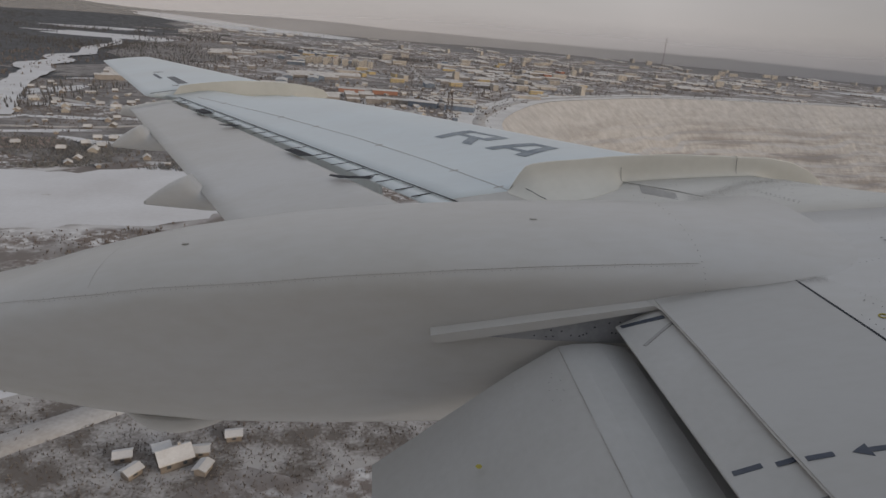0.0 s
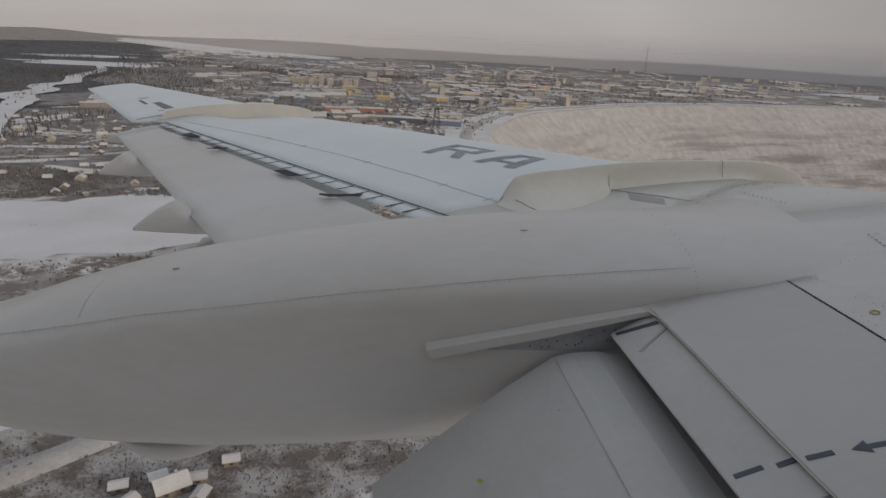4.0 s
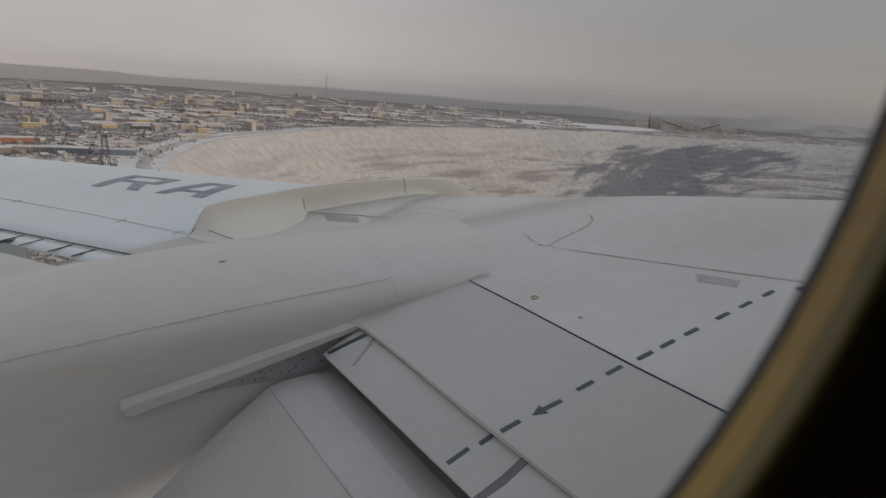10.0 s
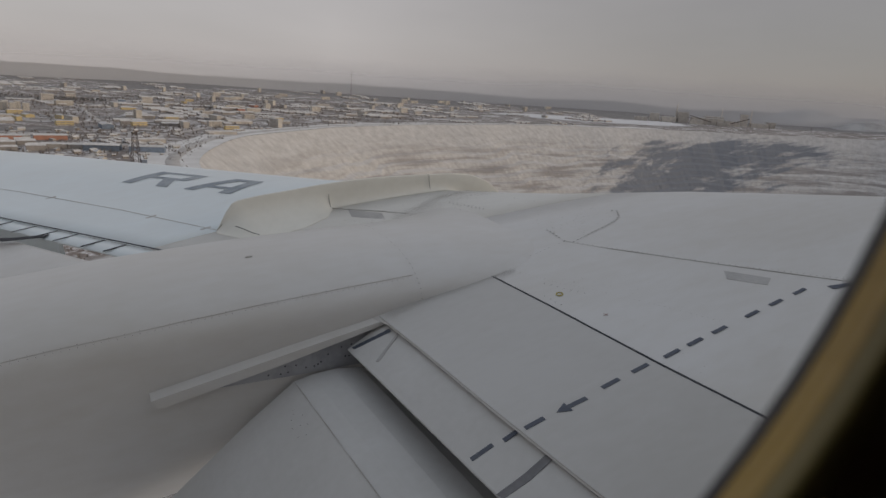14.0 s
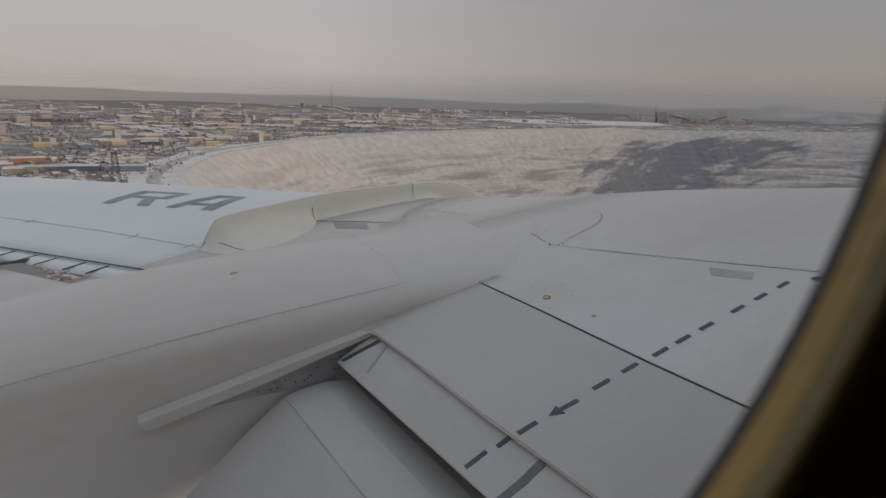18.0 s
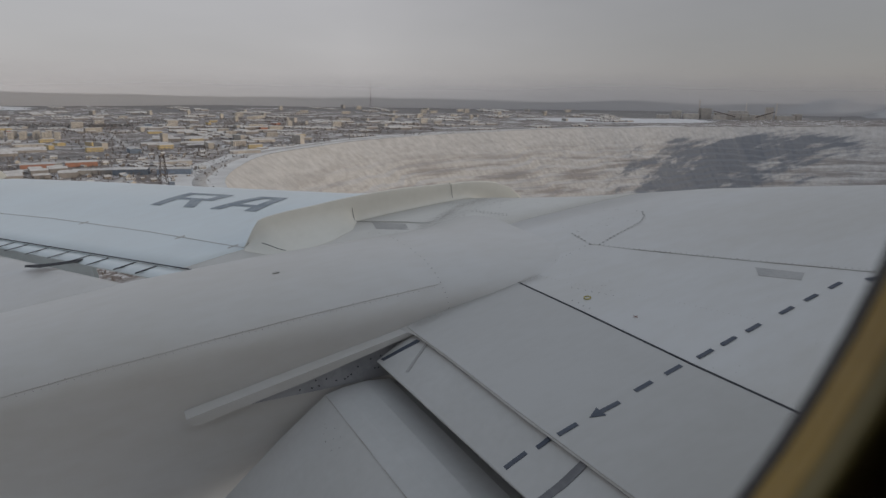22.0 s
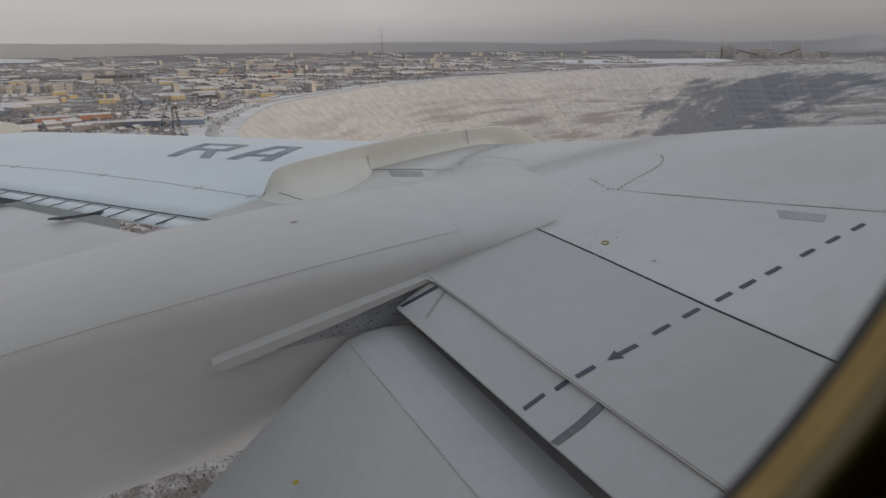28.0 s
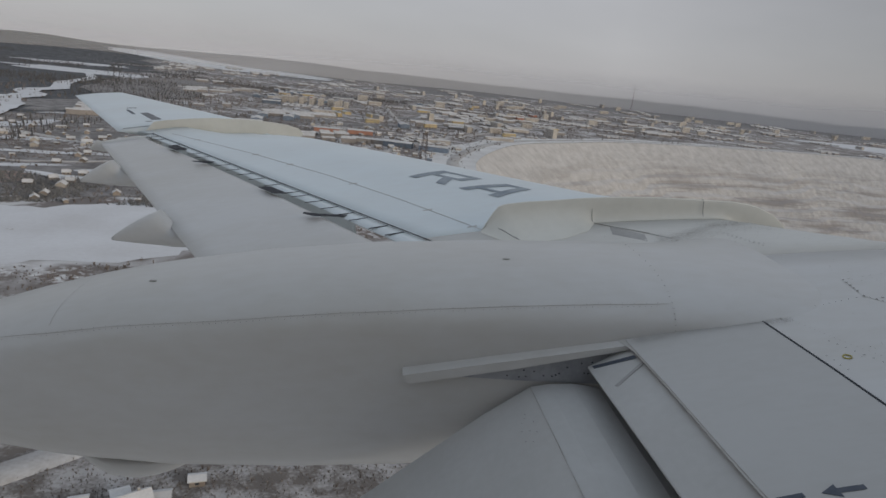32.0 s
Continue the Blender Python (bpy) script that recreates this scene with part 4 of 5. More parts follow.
def pit_mat():
    """Terraced rock: snow lying on the flats, rock showing on the steep cuts, in bands and streaks."""
    m = bpy.data.materials.new("snowy_terraced_rock")
    m.use_nodes = True
    nt, b = m.node_tree, m.node_tree.nodes["Principled BSDF"]
    b.inputs["Roughness"].default_value, b.inputs["Specular IOR Level"].default_value = 0.95, 0.1
    co = nt.nodes.new("ShaderNodeTexCoord")
    xyz = nt.nodes.new("ShaderNodeSeparateXYZ")
    nt.links.new(co.outputs["Object"], xyz.inputs[0])

    def calc(op, a, c, d=0.0):
        n = nt.nodes.new("ShaderNodeMath")
        n.operation = op
        for k, v in enumerate((a, c, d)):
            if isinstance(v, (int, float)):
                n.inputs[k].default_value = v
            else:
                nt.links.new(v, n.inputs[k])
        return n.outputs[0]

    ang = calc("MULTIPLY", calc("ARCTAN2", calc("ADD", xyz.outputs[1], -PIT.y), calc("ADD", xyz.outputs[0], -PIT.x)), 57.3)

    def noise_at(u, v, detail, rough):
        at, n = nt.nodes.new("ShaderNodeCombineXYZ"), nt.nodes.new("ShaderNodeTexNoise")
        nt.links.new(u, at.inputs[0])
        nt.links.new(v, at.inputs[1])
        n.inputs["Scale"].default_value, n.inputs["Detail"].default_value, n.inputs["Roughness"].default_value = 1.0, detail, rough
        nt.links.new(at.outputs[0], n.inputs["Vector"])
        return n.outputs["Fac"]

    def ranged(v, a, c, top=1.0):
        r = nt.nodes.new("ShaderNodeMapRange")
        r.inputs["From Min"].default_value, r.inputs["From Max"].default_value, r.inputs["To Max"].default_value = a, c, top
        nt.links.new(v, r.inputs["Value"])
        return r.outputs[0]

    def over(fac, below, tone):
        q = nt.nodes.new("ShaderNodeMix")
        q.data_type = "RGBA"
        q.inputs[7].default_value = (*tone, 1)
        nt.links.new(fac, q.inputs[0])
        nt.links.new(below, q.inputs[6])
        return q.outputs[2]

    # snow rests on the flat benches and drifts down the faces
    geo, up = nt.nodes.new("ShaderNodeNewGeometry"), nt.nodes.new("ShaderNodeSeparateXYZ")
    nt.links.new(geo.outputs["True Normal"], up.inputs[0])
    base = nt.nodes.new("ShaderNodeValToRGB")
    e = base.color_ramp.elements
    e[0].position, e[1].position = 0.36, 0.64
    e[0].color, e[1].color = (0.37, 0.353, 0.342, 1), (0.52, 0.505, 0.49, 1)
    nt.links.new(noise_at(calc("MULTIPLY", ang, 1.1), calc("MULTIPLY", xyz.outputs[2], 0.06), 12, 0.72), base.inputs[0])
    drift = noise_at(calc("MULTIPLY", ang, 0.55), calc("MULTIPLY", xyz.outputs[2], 0.02), 8, 0.6)
    lying = ranged(calc("MULTIPLY_ADD", drift, 0.25, up.outputs[2]), 0.75, 1.15, 0.32)
    tone = over(lying, base.outputs[0], (0.60, 0.588, 0.575))
    # ragged dark ledges running round the walls
    ledges = noise_at(calc("MULTIPLY", ang, 0.07), calc("MULTIPLY", xyz.outputs[2], 0.05), 10, 0.62)
    deep = ranged(calc("MULTIPLY", xyz.outputs[2], -1.0), 20.0, 110.0)
    tone = over(calc("MULTIPLY", ranged(ledges, 0.47, 0.60, 0.75), deep), tone, (0.235, 0.215, 0.205))
    # slanting dark streaks on the eastern face: bared rock plus painted-in rim shadow
    slant = calc("MULTIPLY_ADD", xyz.outputs[2], 0.14, ang)
    streaks = noise_at(calc("MULTIPLY", slant, 0.15), calc("MULTIPLY", xyz.outputs[2], 0.018), 12, 0.68)
    off = calc("ABSOLUTE", calc("ADD", slant, -52.0), 0.0)
    side = calc("MULTIPLY_ADD", off, -0.0105, 0.325)
    below = calc("MINIMUM", calc("MULTIPLY_ADD", xyz.outputs[2], -0.0045, -0.16), 0.09)
    tone = over(ranged(calc("ADD", calc("ADD", streaks, side), below), 0.68, 0.80, 0.95), tone, (0.185, 0.195, 0.215))
    nt.links.new(tone, b.inputs["Base Color"])
    return m


PIT = Vector((1800.0, 720.0))
PIT_RX, PIT_RY = 1700.0, 1270.0
PITM = pit_mat()

# ---- land: ground, pit, distance ----


def rim(a):
    oval = 1 / math.hypot(math.cos(a) / PIT_RX, math.sin(a) / PIT_RY)
    return oval * (1 + 0.012 * math.sin(5 * a + 1.0) + 0.006 * math.sin(11 * a) + 0.003 * math.sin(23 * a))


def in_pit(x, y, margin=30.0):
    d = Vector((x, y)) - PIT
    return d.length < rim(math.atan2(d.y, d.x)) + margin


def height(x, y):
    r = math.hypot(x, y)
    n = noise.noise(Vector((x * 0.0012, y * 0.0012, 0.3)))
    far = min(1.0, max(0.0, (r - 2600) / 2000))
    return n * 6 * min(1, r / 700) + far * far * (84 + 26 * n)


SEG = 360
rings = []
for k in [1 + 3.6 * (i / 100) ** 2.2 for i in range(101)]:
    ring = []
    for j in range(SEG):
        a = math.tau * j / SEG
        x, y = PIT.x + rim(a) * k * math.cos(a), PIT.y + rim(a) * k * math.sin(a)
        ring.append((x, y, height(x, y)))
    rings.append(ring)
tagged(part("ground", loft(rings, caps=False), SNOW, None, "", True), "snowy ground with brown scrub and bare patches", "ground", kind="structure")

# the pit: a smooth upper slope, then uneven benches that wander and climb round the wall
PSEG, DEEP, BENCH, TREAD = 1080, 420.0, 23.0, 27.0


def bench_in(s, warp):
    ph = (s + warp) / BENCH
    fr = ph - math.floor(ph)
    g = 0.48 * fr / 0.78 if fr < 0.78 else 0.48 + 0.52 * (fr - 0.78) / 0.22
    return (math.floor(ph) + g - warp / BENCH) * TREAD


rings = [[] for _ in range(106)]
for j in range(PSEG):
    a = math.tau * j / PSEG
    c, t = math.cos(a), math.sin(a)
    climb = 48.0 * (((a - radians(228)) % math.tau) / math.tau)
    scar = 9 * noise.noise(Vector((c * 14, t * 14, 0.7))) + 3 * noise.noise(Vector((c * 47, t * 47, 1.7)))
    for q, ring in enumerate(rings):
        s = DEEP * q / 105
        warp = climb + 15 * noise.noise(Vector((c * 5, t * 5, s * 0.006))) + 7 * noise.noise(Vector((c * 17, t * 17, s * 0.02)))
        mix = min(1.0, max(0.0, (s - 45) / 50))
        inward = (1 - mix) * s / BENCH * TREAD + mix * bench_in(s, warp) + scar * min(1.0, s / 70) + 2 * noise.noise(Vector((c * 95, t * 95, s * 0.05))) * min(1.0, s / 20)
        r = rim(a) - inward
        x, y = PIT.x + r * c, PIT.y + r * t
        ring.append((x, y, height(PIT.x + rim(a) * c, PIT.y + rim(a) * t) - s + 1.0 * noise.noise(Vector((c * 70, t * 70, s * 0.09))) * min(1.0, s / 20)))
bm = loft(rings, caps=False)
bm.verts.ensure_lookup_table()
bm.faces.new([bm.verts[len(bm.verts) - PSEG + j] for j in range(PSEG)])
tagged(part("open_pit", bm, PITM, None, ""), "huge terraced open pit mine dusted with snow", "quarry", kind="structure")


def patch(name, cx, cy, rx, ry, turn, material, label, category, seed, lift=0.5, wobble=0.3):
    """A sheet with an uneven outline that follows the ground."""
    c, s = math.cos(radians(turn)), math.sin(radians(turn))
    rings = []
    for k in (0.02, 0.35, 0.7, 1.0):
        ring = []
        for j in range(72):
            a = math.tau * j / 72
            w = k * (1 + wobble * noise.noise(Vector((math.cos(a) * 1.6, math.sin(a) * 1.6, seed))) + 0.25 * wobble * noise.noise(Vector((math.cos(a) * 7, math.sin(a) * 7, seed + 3))))
            u, v = rx * w * math.cos(a), ry * w * math.sin(a)
            x, y = cx + c * u - s * v, cy + s * u + c * v
            ring.append((x, y, height(x, y) + lift * (0.25 if math.hypot(cx, cy) < 480 else 1.0)))
        rings.append(ring)
    bm = loft(rings, caps=False)
    return tagged(part(name, bm, material, None, "", True), label, category, kind="structure")


patch("frozen_lake", -235, 392, 135, 72, 20, FIELD, "flat snow-covered frozen lake", "lake", 1.0, 0.5, 0.65)
# out-of-view snow added as a reflector to brighten the pod's flank
patch("snow_field", 450, -330, 1350, 430, 0, TRODDEN, "unseen wide snow patch added to bounce light onto the pod", "snow", 31.0, 0.4, 0.1)
patch("bare_field", -75, 850, 140, 58, -8, BARE, "bare red-brown field with little snow", "field", 12.0)
patch("bare_field", -345, 530, 48, 24, 20, BARE, "bare brown field with little snow", "field", 13.0)
patch("snow_field", -30, 250, 70, 40, 10, FIELD, "smooth white snow field", "snow", 2.0)
patch("brushwood", -310, 610, 230, 100, 25, THICKET, "dark leafless brushwood beside the lake", "brushwood", 21.0, 0.35, 0.6)
patch("brushwood", -480, 900, 190, 90, 30, THICKET, "dark leafless brushwood round the settlement", "brushwood", 25.0, 0.3, 0.7)
patch("brushwood", -560, 1180, 210, 90, 60, THICKET, "dark leafless brushwood along the river", "brushwood", 22.0, 0.35, 0.7)
patch("brushwood", -250, 1260, 170, 60, 10, THICKET, "dark leafless brushwood at the town's edge", "brushwood", 23.0, 0.35, 0.7)
patch("brushwood", -95, 190, 150, 88, 12, BRUSH, "low brushwood dusted with snow", "brushwood", 24.0, 0.35, 0.7)
patch("snow_field", -150, 172, 46, 12, 30, FIELD, "smooth white snow field", "snow", 3.0)
patch("brushwood", -715, 1980, 640, 125, 104, THICKET, "dark leafless brushwood between river and town", "brushwood", 26.0, 1.6, 0.6)
patch("brushwood", -330, 2480, 330, 75, -4, THICKET, "dark leafless brushwood among the town's streets", "brushwood", 27.0, 1.6, 0.7)
patch("snow_field", -1050, 3800, 640, 200, -5, FIELD, "wide white snow field before the woods", "snow", 7.0, 2.0)
patch("snow_field", 45, 690, 30, 90, 0, FIELD, "trodden snow beside the pit", "snow", 8.0)
patch("snow_field", 2150, 2420, 520, 170, -25, FIELD, "wide white snow field behind the pit", "snow", 10.0, 1.0)


patch("frozen_lake", -1100, 2330, 280, 120, 4, FIELD, "snow-covered frozen pond before the woods", "lake", 6.0, 0.6, 0.5)
patch("frozen_lake", -1350, 2760, 210, 90, 25, FIELD, "snow-covered frozen pond before the woods", "lake", 6.5, 0.6, 0.6)
patch("snow_field", -513, 1015, 34, 12, 40, FIELD, "snow-covered clearing in the brushwood", "snow", 14.0, 0.6, 0.6)
for cx, cy, rx, ry, turn, seed in ((-398, 560, 30, 9, 25, 41.0), (-345, 590, 36, 8, 30, 42.0), (-290, 560, 28, 10, -10, 43.0), (-262, 610, 34, 9, 35, 44.0), (-420, 640, 26, 12, 60, 45.0), (-365, 665, 40, 9, 15, 46.0), (-300, 690, 38, 11, 20, 47.0), (-225, 640, 24, 10, 40, 48.0), (-215, 720, 40, 12, 5, 49.0), (-330, 760, 44, 12, 18, 50.0), (-160, 610, 30, 12, 12, 51.0), (-410, 740, 30, 12, 30, 52.0)):
    patch("snow_field", cx, cy, rx, ry, turn, FIELD, "trodden snow in the yards between wooden houses", "snow", seed, 0.6, 0.8)
patch("snow_field", -484, 860, 52, 15, 80, FIELD, "snow-covered clearing in the brushwood", "snow", 15.0, 0.6, 0.7)
patch("snow_field", -472, 766, 24, 11, 40, FIELD, "snow-covered clearing in the brushwood", "snow", 16.0, 0.6, 0.6)


def river(pts, widths, label):
    """A winding frozen river of changing width."""
    P, W = [], []
    for i in range(len(pts) - 1):
        for k in range(14):
            P.append(Vector(pts[i]).lerp(Vector(pts[i + 1]), k / 14))
            W.append(widths[i] + (widths[i + 1] - widths[i]) * k / 14)
    for _ in range(30):
        P = [P[0]] + [(P[i - 1] + P[i] * 2 + P[i + 1]) / 4 for i in range(1, len(P) - 1)] + [P[-1]]
    rings = []
    for i, p in enumerate(P):
        d = (P[min(i + 1, len(P) - 1)] - P[max(i - 1, 0)]).normalized()
        side = Vector((-d.y, d.x))
        ring = []
        for q in (-1.0, -0.5, 0.0, 0.5, 1.0):
            w = W[i] * (1 + 0.35 * noise.noise(Vector((i * 0.21, q, 3.0)))) / 2
            e = p + side * q * w
            ring.append((e.x, e.y, height(e.x, e.y) + 2.2))
        rings.append(ring)
    return tagged(part("frozen_river", loft(rings, closed=False), FIELD, None, "", True), label, "river", kind="structure")


river([(-420, 640), (-568, 906), (-610, 1040), (-700, 1160), (-690, 1260), (-790, 1400), (-760, 1500), (-870, 1700), (-900, 1950), (-1060, 2260)], [20, 34, 44, 60, 50, 44, 40, 36, 30, 26], "snow-covered winding frozen river between dark woods")


def road(pts, width, label):
    P = []
    for a, b in zip(pts, pts[1:]):
        P += [Vector(a).lerp(Vector(b), i / 12) for i in range(12)]
    P.append(Vector(pts[-1]))
    for _ in range(12):
        P = [P[0]] + [(P[i - 1] + P[i] * 2 + P[i + 1]) / 4 for i in range(1, len(P) - 1)] + [P[-1]]
    rings = []
    for i, p in enumerate(P):
        d = (P[min(i + 1, len(P) - 1)] - P[max(i - 1, 0)]).normalized()
        s = Vector((-d.y, d.x)) * width / 2
        ring = []
        for q, up in ((p + s * 1.25, 0.1), (p + s, 0.9), (p - s, 0.9), (p - s * 1.25, 0.1)):
            ring.append((q.x, q.y, height(q.x, q.y) + up))
        rings.append(ring)
    return tagged(part("road", loft(rings, closed=False), TRACK, None, "", True), label, "road", kind="structure")


road([(-140, 120), (-70, 190), (-20, 300), (60, 420), (180, 520)], 9, "grey gravel road through the snow")
road([(PIT.x + 1.022 * rim(radians(a)) * math.cos(radians(a)), PIT.y + 1.022 * rim(radians(a)) * math.sin(radians(a))) for a in range(96, 206, 6)], 16, "pale haul road along the pit's rim")
road([(-480, 800), (-250, 700), (-60, 690), (0, 740), (50, 860)], 8, "pale street between wooden houses")
road([(-420, 585), (-344, 613), (-302, 637), (-250, 700)], 6, "pale lane between wooden houses")
road([(-160, 1250), (20, 1190), (110, 1260), (250, 1560), (380, 1900)], 12, "snowy town street")
road([(-420, 1700), (-100, 1500), (200, 1620), (600, 2100)], 12, "snowy town street")
road([(-60, 690), (-20, 950), (60, 1150), (0, 1500), (-60, 2200)], 10, "snowy town street")



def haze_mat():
    """Painted haze sheet before the far hills: dense near the ground, thinning out upwards."""
    m = bpy.data.materials.new("translucent_haze_sheet")
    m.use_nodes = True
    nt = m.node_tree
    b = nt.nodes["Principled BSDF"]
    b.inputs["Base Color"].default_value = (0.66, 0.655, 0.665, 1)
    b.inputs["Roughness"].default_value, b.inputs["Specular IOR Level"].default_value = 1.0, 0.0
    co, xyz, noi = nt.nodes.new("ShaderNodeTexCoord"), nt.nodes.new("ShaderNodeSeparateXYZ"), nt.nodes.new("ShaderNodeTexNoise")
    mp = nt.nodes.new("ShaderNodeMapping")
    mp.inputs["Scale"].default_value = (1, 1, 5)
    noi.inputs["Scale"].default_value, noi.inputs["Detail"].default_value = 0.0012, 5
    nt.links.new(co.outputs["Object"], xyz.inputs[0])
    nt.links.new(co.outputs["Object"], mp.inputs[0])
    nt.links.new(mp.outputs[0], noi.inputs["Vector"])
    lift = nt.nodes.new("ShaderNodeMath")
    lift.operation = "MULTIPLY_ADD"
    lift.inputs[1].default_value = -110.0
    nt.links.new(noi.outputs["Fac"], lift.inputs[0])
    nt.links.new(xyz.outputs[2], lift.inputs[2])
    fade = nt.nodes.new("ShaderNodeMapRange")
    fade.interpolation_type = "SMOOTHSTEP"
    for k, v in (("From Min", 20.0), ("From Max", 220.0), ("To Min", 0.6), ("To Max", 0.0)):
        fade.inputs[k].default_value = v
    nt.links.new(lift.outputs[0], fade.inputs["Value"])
    # painted haze halved towards the western woods
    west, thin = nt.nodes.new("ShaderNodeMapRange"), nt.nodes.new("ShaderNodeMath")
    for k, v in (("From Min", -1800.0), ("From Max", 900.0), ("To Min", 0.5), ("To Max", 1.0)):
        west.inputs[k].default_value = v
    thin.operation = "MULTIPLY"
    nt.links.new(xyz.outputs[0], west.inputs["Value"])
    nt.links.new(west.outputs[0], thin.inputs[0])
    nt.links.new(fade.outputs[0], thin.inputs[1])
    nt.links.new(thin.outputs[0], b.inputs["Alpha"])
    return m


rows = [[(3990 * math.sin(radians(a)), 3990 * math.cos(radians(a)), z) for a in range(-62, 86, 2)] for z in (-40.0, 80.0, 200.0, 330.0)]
tagged(part("backdrop", loft(rows, closed=False, caps=False), haze_mat(), None, "", True), "translucent sheet of painted haze before the far wooded hills", "backdrop", kind="structure")

# trodden snow along the pit's rim
rings = []
for i in range(150):
    a = radians(74 + i)
    w = 1 + 0.5 * noise.noise(Vector((math.cos(a) * 9, math.sin(a) * 9, 4.0)))
    ring = []
    for k in (0.9996, 1.012, 1.024, 1.002 + 0.045 * w):
        x, y = PIT.x + rim(a) * k * math.cos(a), PIT.y + rim(a) * k * math.sin(a)
        ring.append((x, y, height(x, y) + 0.55))
    rings.append(ring)
tagged(part("rim_snow", loft(rings, closed=False), TRODDEN, None, "", True), "trodden snow along the rim of the pit", "snow", kind="structure")

# ---- trees and scrub ----
def twigs(spots, lo, hi, blades, seed):
    """Bare bushes: sprays of thin upright twigs."""
    r = random.Random(seed)
    V, F = [], []
    for x, y in spots:
        h, z = r.uniform(lo, hi), height(x, y) + 0.2
        w = h * r.uniform(0.35, 0.6)
        for _ in range(blades):
            a, e = r.uniform(0, math.tau), r.uniform(0.1, 1.0)
            tx, ty, tz = x + w * e * math.cos(a), y + w * e * math.sin(a), z + h * r.uniform(0.55, 1.0) * (1.15 - 0.4 * e)
            b, t = r.uniform(0, math.tau), h * r.uniform(0.05, 0.12)
            bx, by = x + 0.3 * w * e * math.cos(a), y + 0.3 * w * e * math.sin(a)
            n = len(V)
            V += [(bx - t * math.cos(b), by - t * math.sin(b), z), (bx + t * math.cos(b), by + t * math.sin(b), z), (tx + t * 0.5 * math.cos(b), ty + t * 0.5 * math.sin(b), tz), (tx - t * 0.5 * math.cos(b), ty - t * 0.5 * math.sin(b), tz * 0.98 + z * 0.02)]
            F.append((n, n + 1, n + 2, n + 3))
    return V, F


def conifers(spots, lo, hi, seed):
    r = random.Random(seed)
    V, F = [], []
    for x, y in spots:
        h, z = r.uniform(lo, hi), height(x, y)
        for u0, u1, w in ((0.08, 0.6, 0.17), (0.38, 1.0, 0.11)):
            n, k = len(V), 5
            ph = r.uniform(0, 6)
            for i in range(k):
                a = ph + math.tau * i / k
                q = w * h * r.uniform(0.6, 1.25)
                V.append((x + q * math.cos(a), y + q * math.sin(a), z + h * (u0 + r.uniform(-0.04, 0.04))))
            V.append((x + r.uniform(-0.03, 0.03) * h, y, z + h * u1))
            F += [(n + i, n + (i + 1) % k, n + k) for i in range(k)]
        n, t = len(V), 0.018 * h
        V += [(x - t, y, z), (x + t, y, z), (x, y + t, z), (x, y, z + 0.5 * h)]
        F += [(n, n + 1, n + 3), (n + 1, n + 2, n + 3), (n + 2, n, n + 3)]
    return V, F


def stuff(name, data, material, label, category):
    me = bpy.data.meshes.new(name)
    me.from_pydata(data[0], [], data[1])
    me.materials.append(material)
    return tagged(new(name, me), label, category, kind="stuff")


rs = random.Random(11)


def scatter(n, x0, x1, y0, y1, keep=lambda x, y: True, clump=0.0):
    out = []
    while len(out) < n:
        x, y = rs.uniform(x0, x1), rs.uniform(y0, y1)
        if in_pit(x, y, 15) or not keep(x, y):
            continue
        if clump and noise.noise(Vector((x * clump, y * clump, 5.0))) < rs.uniform(-0.25, 0.3):
            continue
        out.append((x, y))
    return out


def off_lake(x, y):
    u, v = x + 235, y - 392
    c, s = math.cos(radians(20)), math.sin(radians(20))
    return ((c * u + s * v) / 140) ** 2 + ((c * v - s * u) / 76) ** 2 > 1


stuff("near_scrub", twigs(scatter(5200, -260, 60, 110, 340, off_lake, 0.018), 0.5, 1.5, 11, 1), TWIG, "bare brown scrub standing in the snow", "scrub")
stuff("brushwood_twigs", twigs(scatter(15000, -230, 50, 120, 260, off_lake, 0.012), 0.3, 1.0, 7, 7), TWIG, "low leafless brush dusted with snow", "scrub")
stuff("lakeside_thicket", twigs(scatter(11000, -540, -90, 455, 1250, off_lake, 0.008), 0.9, 2.4, 5, 8), TWIG, "dense leafless thicket beside the frozen lake", "scrub")
stuff("lakeshore_scrub", twigs(scatter(5200, -430, -110, 455, 560, off_lake, 0.02), 1.2, 3.0, 7, 9), FARWOOD, "dark leafless bushes along the frozen lake's shore", "scrub")
stuff("scrub", twigs(scatter(2600, -560, 420, 330, 1200, off_lake, 0.012), 1.3, 3.6, 8, 2), TWIG, "bare brown bushes between houses and fields", "scrub")
stuff("far_scrub", twigs(scatter(6500, -900, 1100, 950, 3000, clump=0.006), 3, 8, 5, 3), TWIG, "brown bushes and small trees in the town", "scrub")


def wooded(x, y):
    """Where dark woods push into the town's western side."""
    n = noise.noise(Vector((x * 0.004, y * 0.004, 2.0)))
    west = 1350 < y < 3200 and x < (-0.31 + 0.09 * n) * y
    strip = -700 < x < 20 and abs(y - 2480 + 0.07 * (x + 330)) < 85 + 60 * n
    return west or strip


stuff("town_wood", conifers(scatter(3600, -1300, 60, 1350, 3200, wooded, 0.003), 5, 10, 14), LARCH, "dark leafless larch wood at the town's edge", "forest")
stuff("larch_wood", conifers(scatter(11000, -3000, -420, 650, 3200, lambda x, y: x < -0.42 * y and abs(x + 640 + 0.36 * (y - 1050)) > 45 and ((x + 1100) / 300) ** 2 + ((y - 2330) / 135) ** 2 > 1, 0.0022), 5, 10, 4), LARCH, "dark leafless larch wood with snow between trunks", "forest")
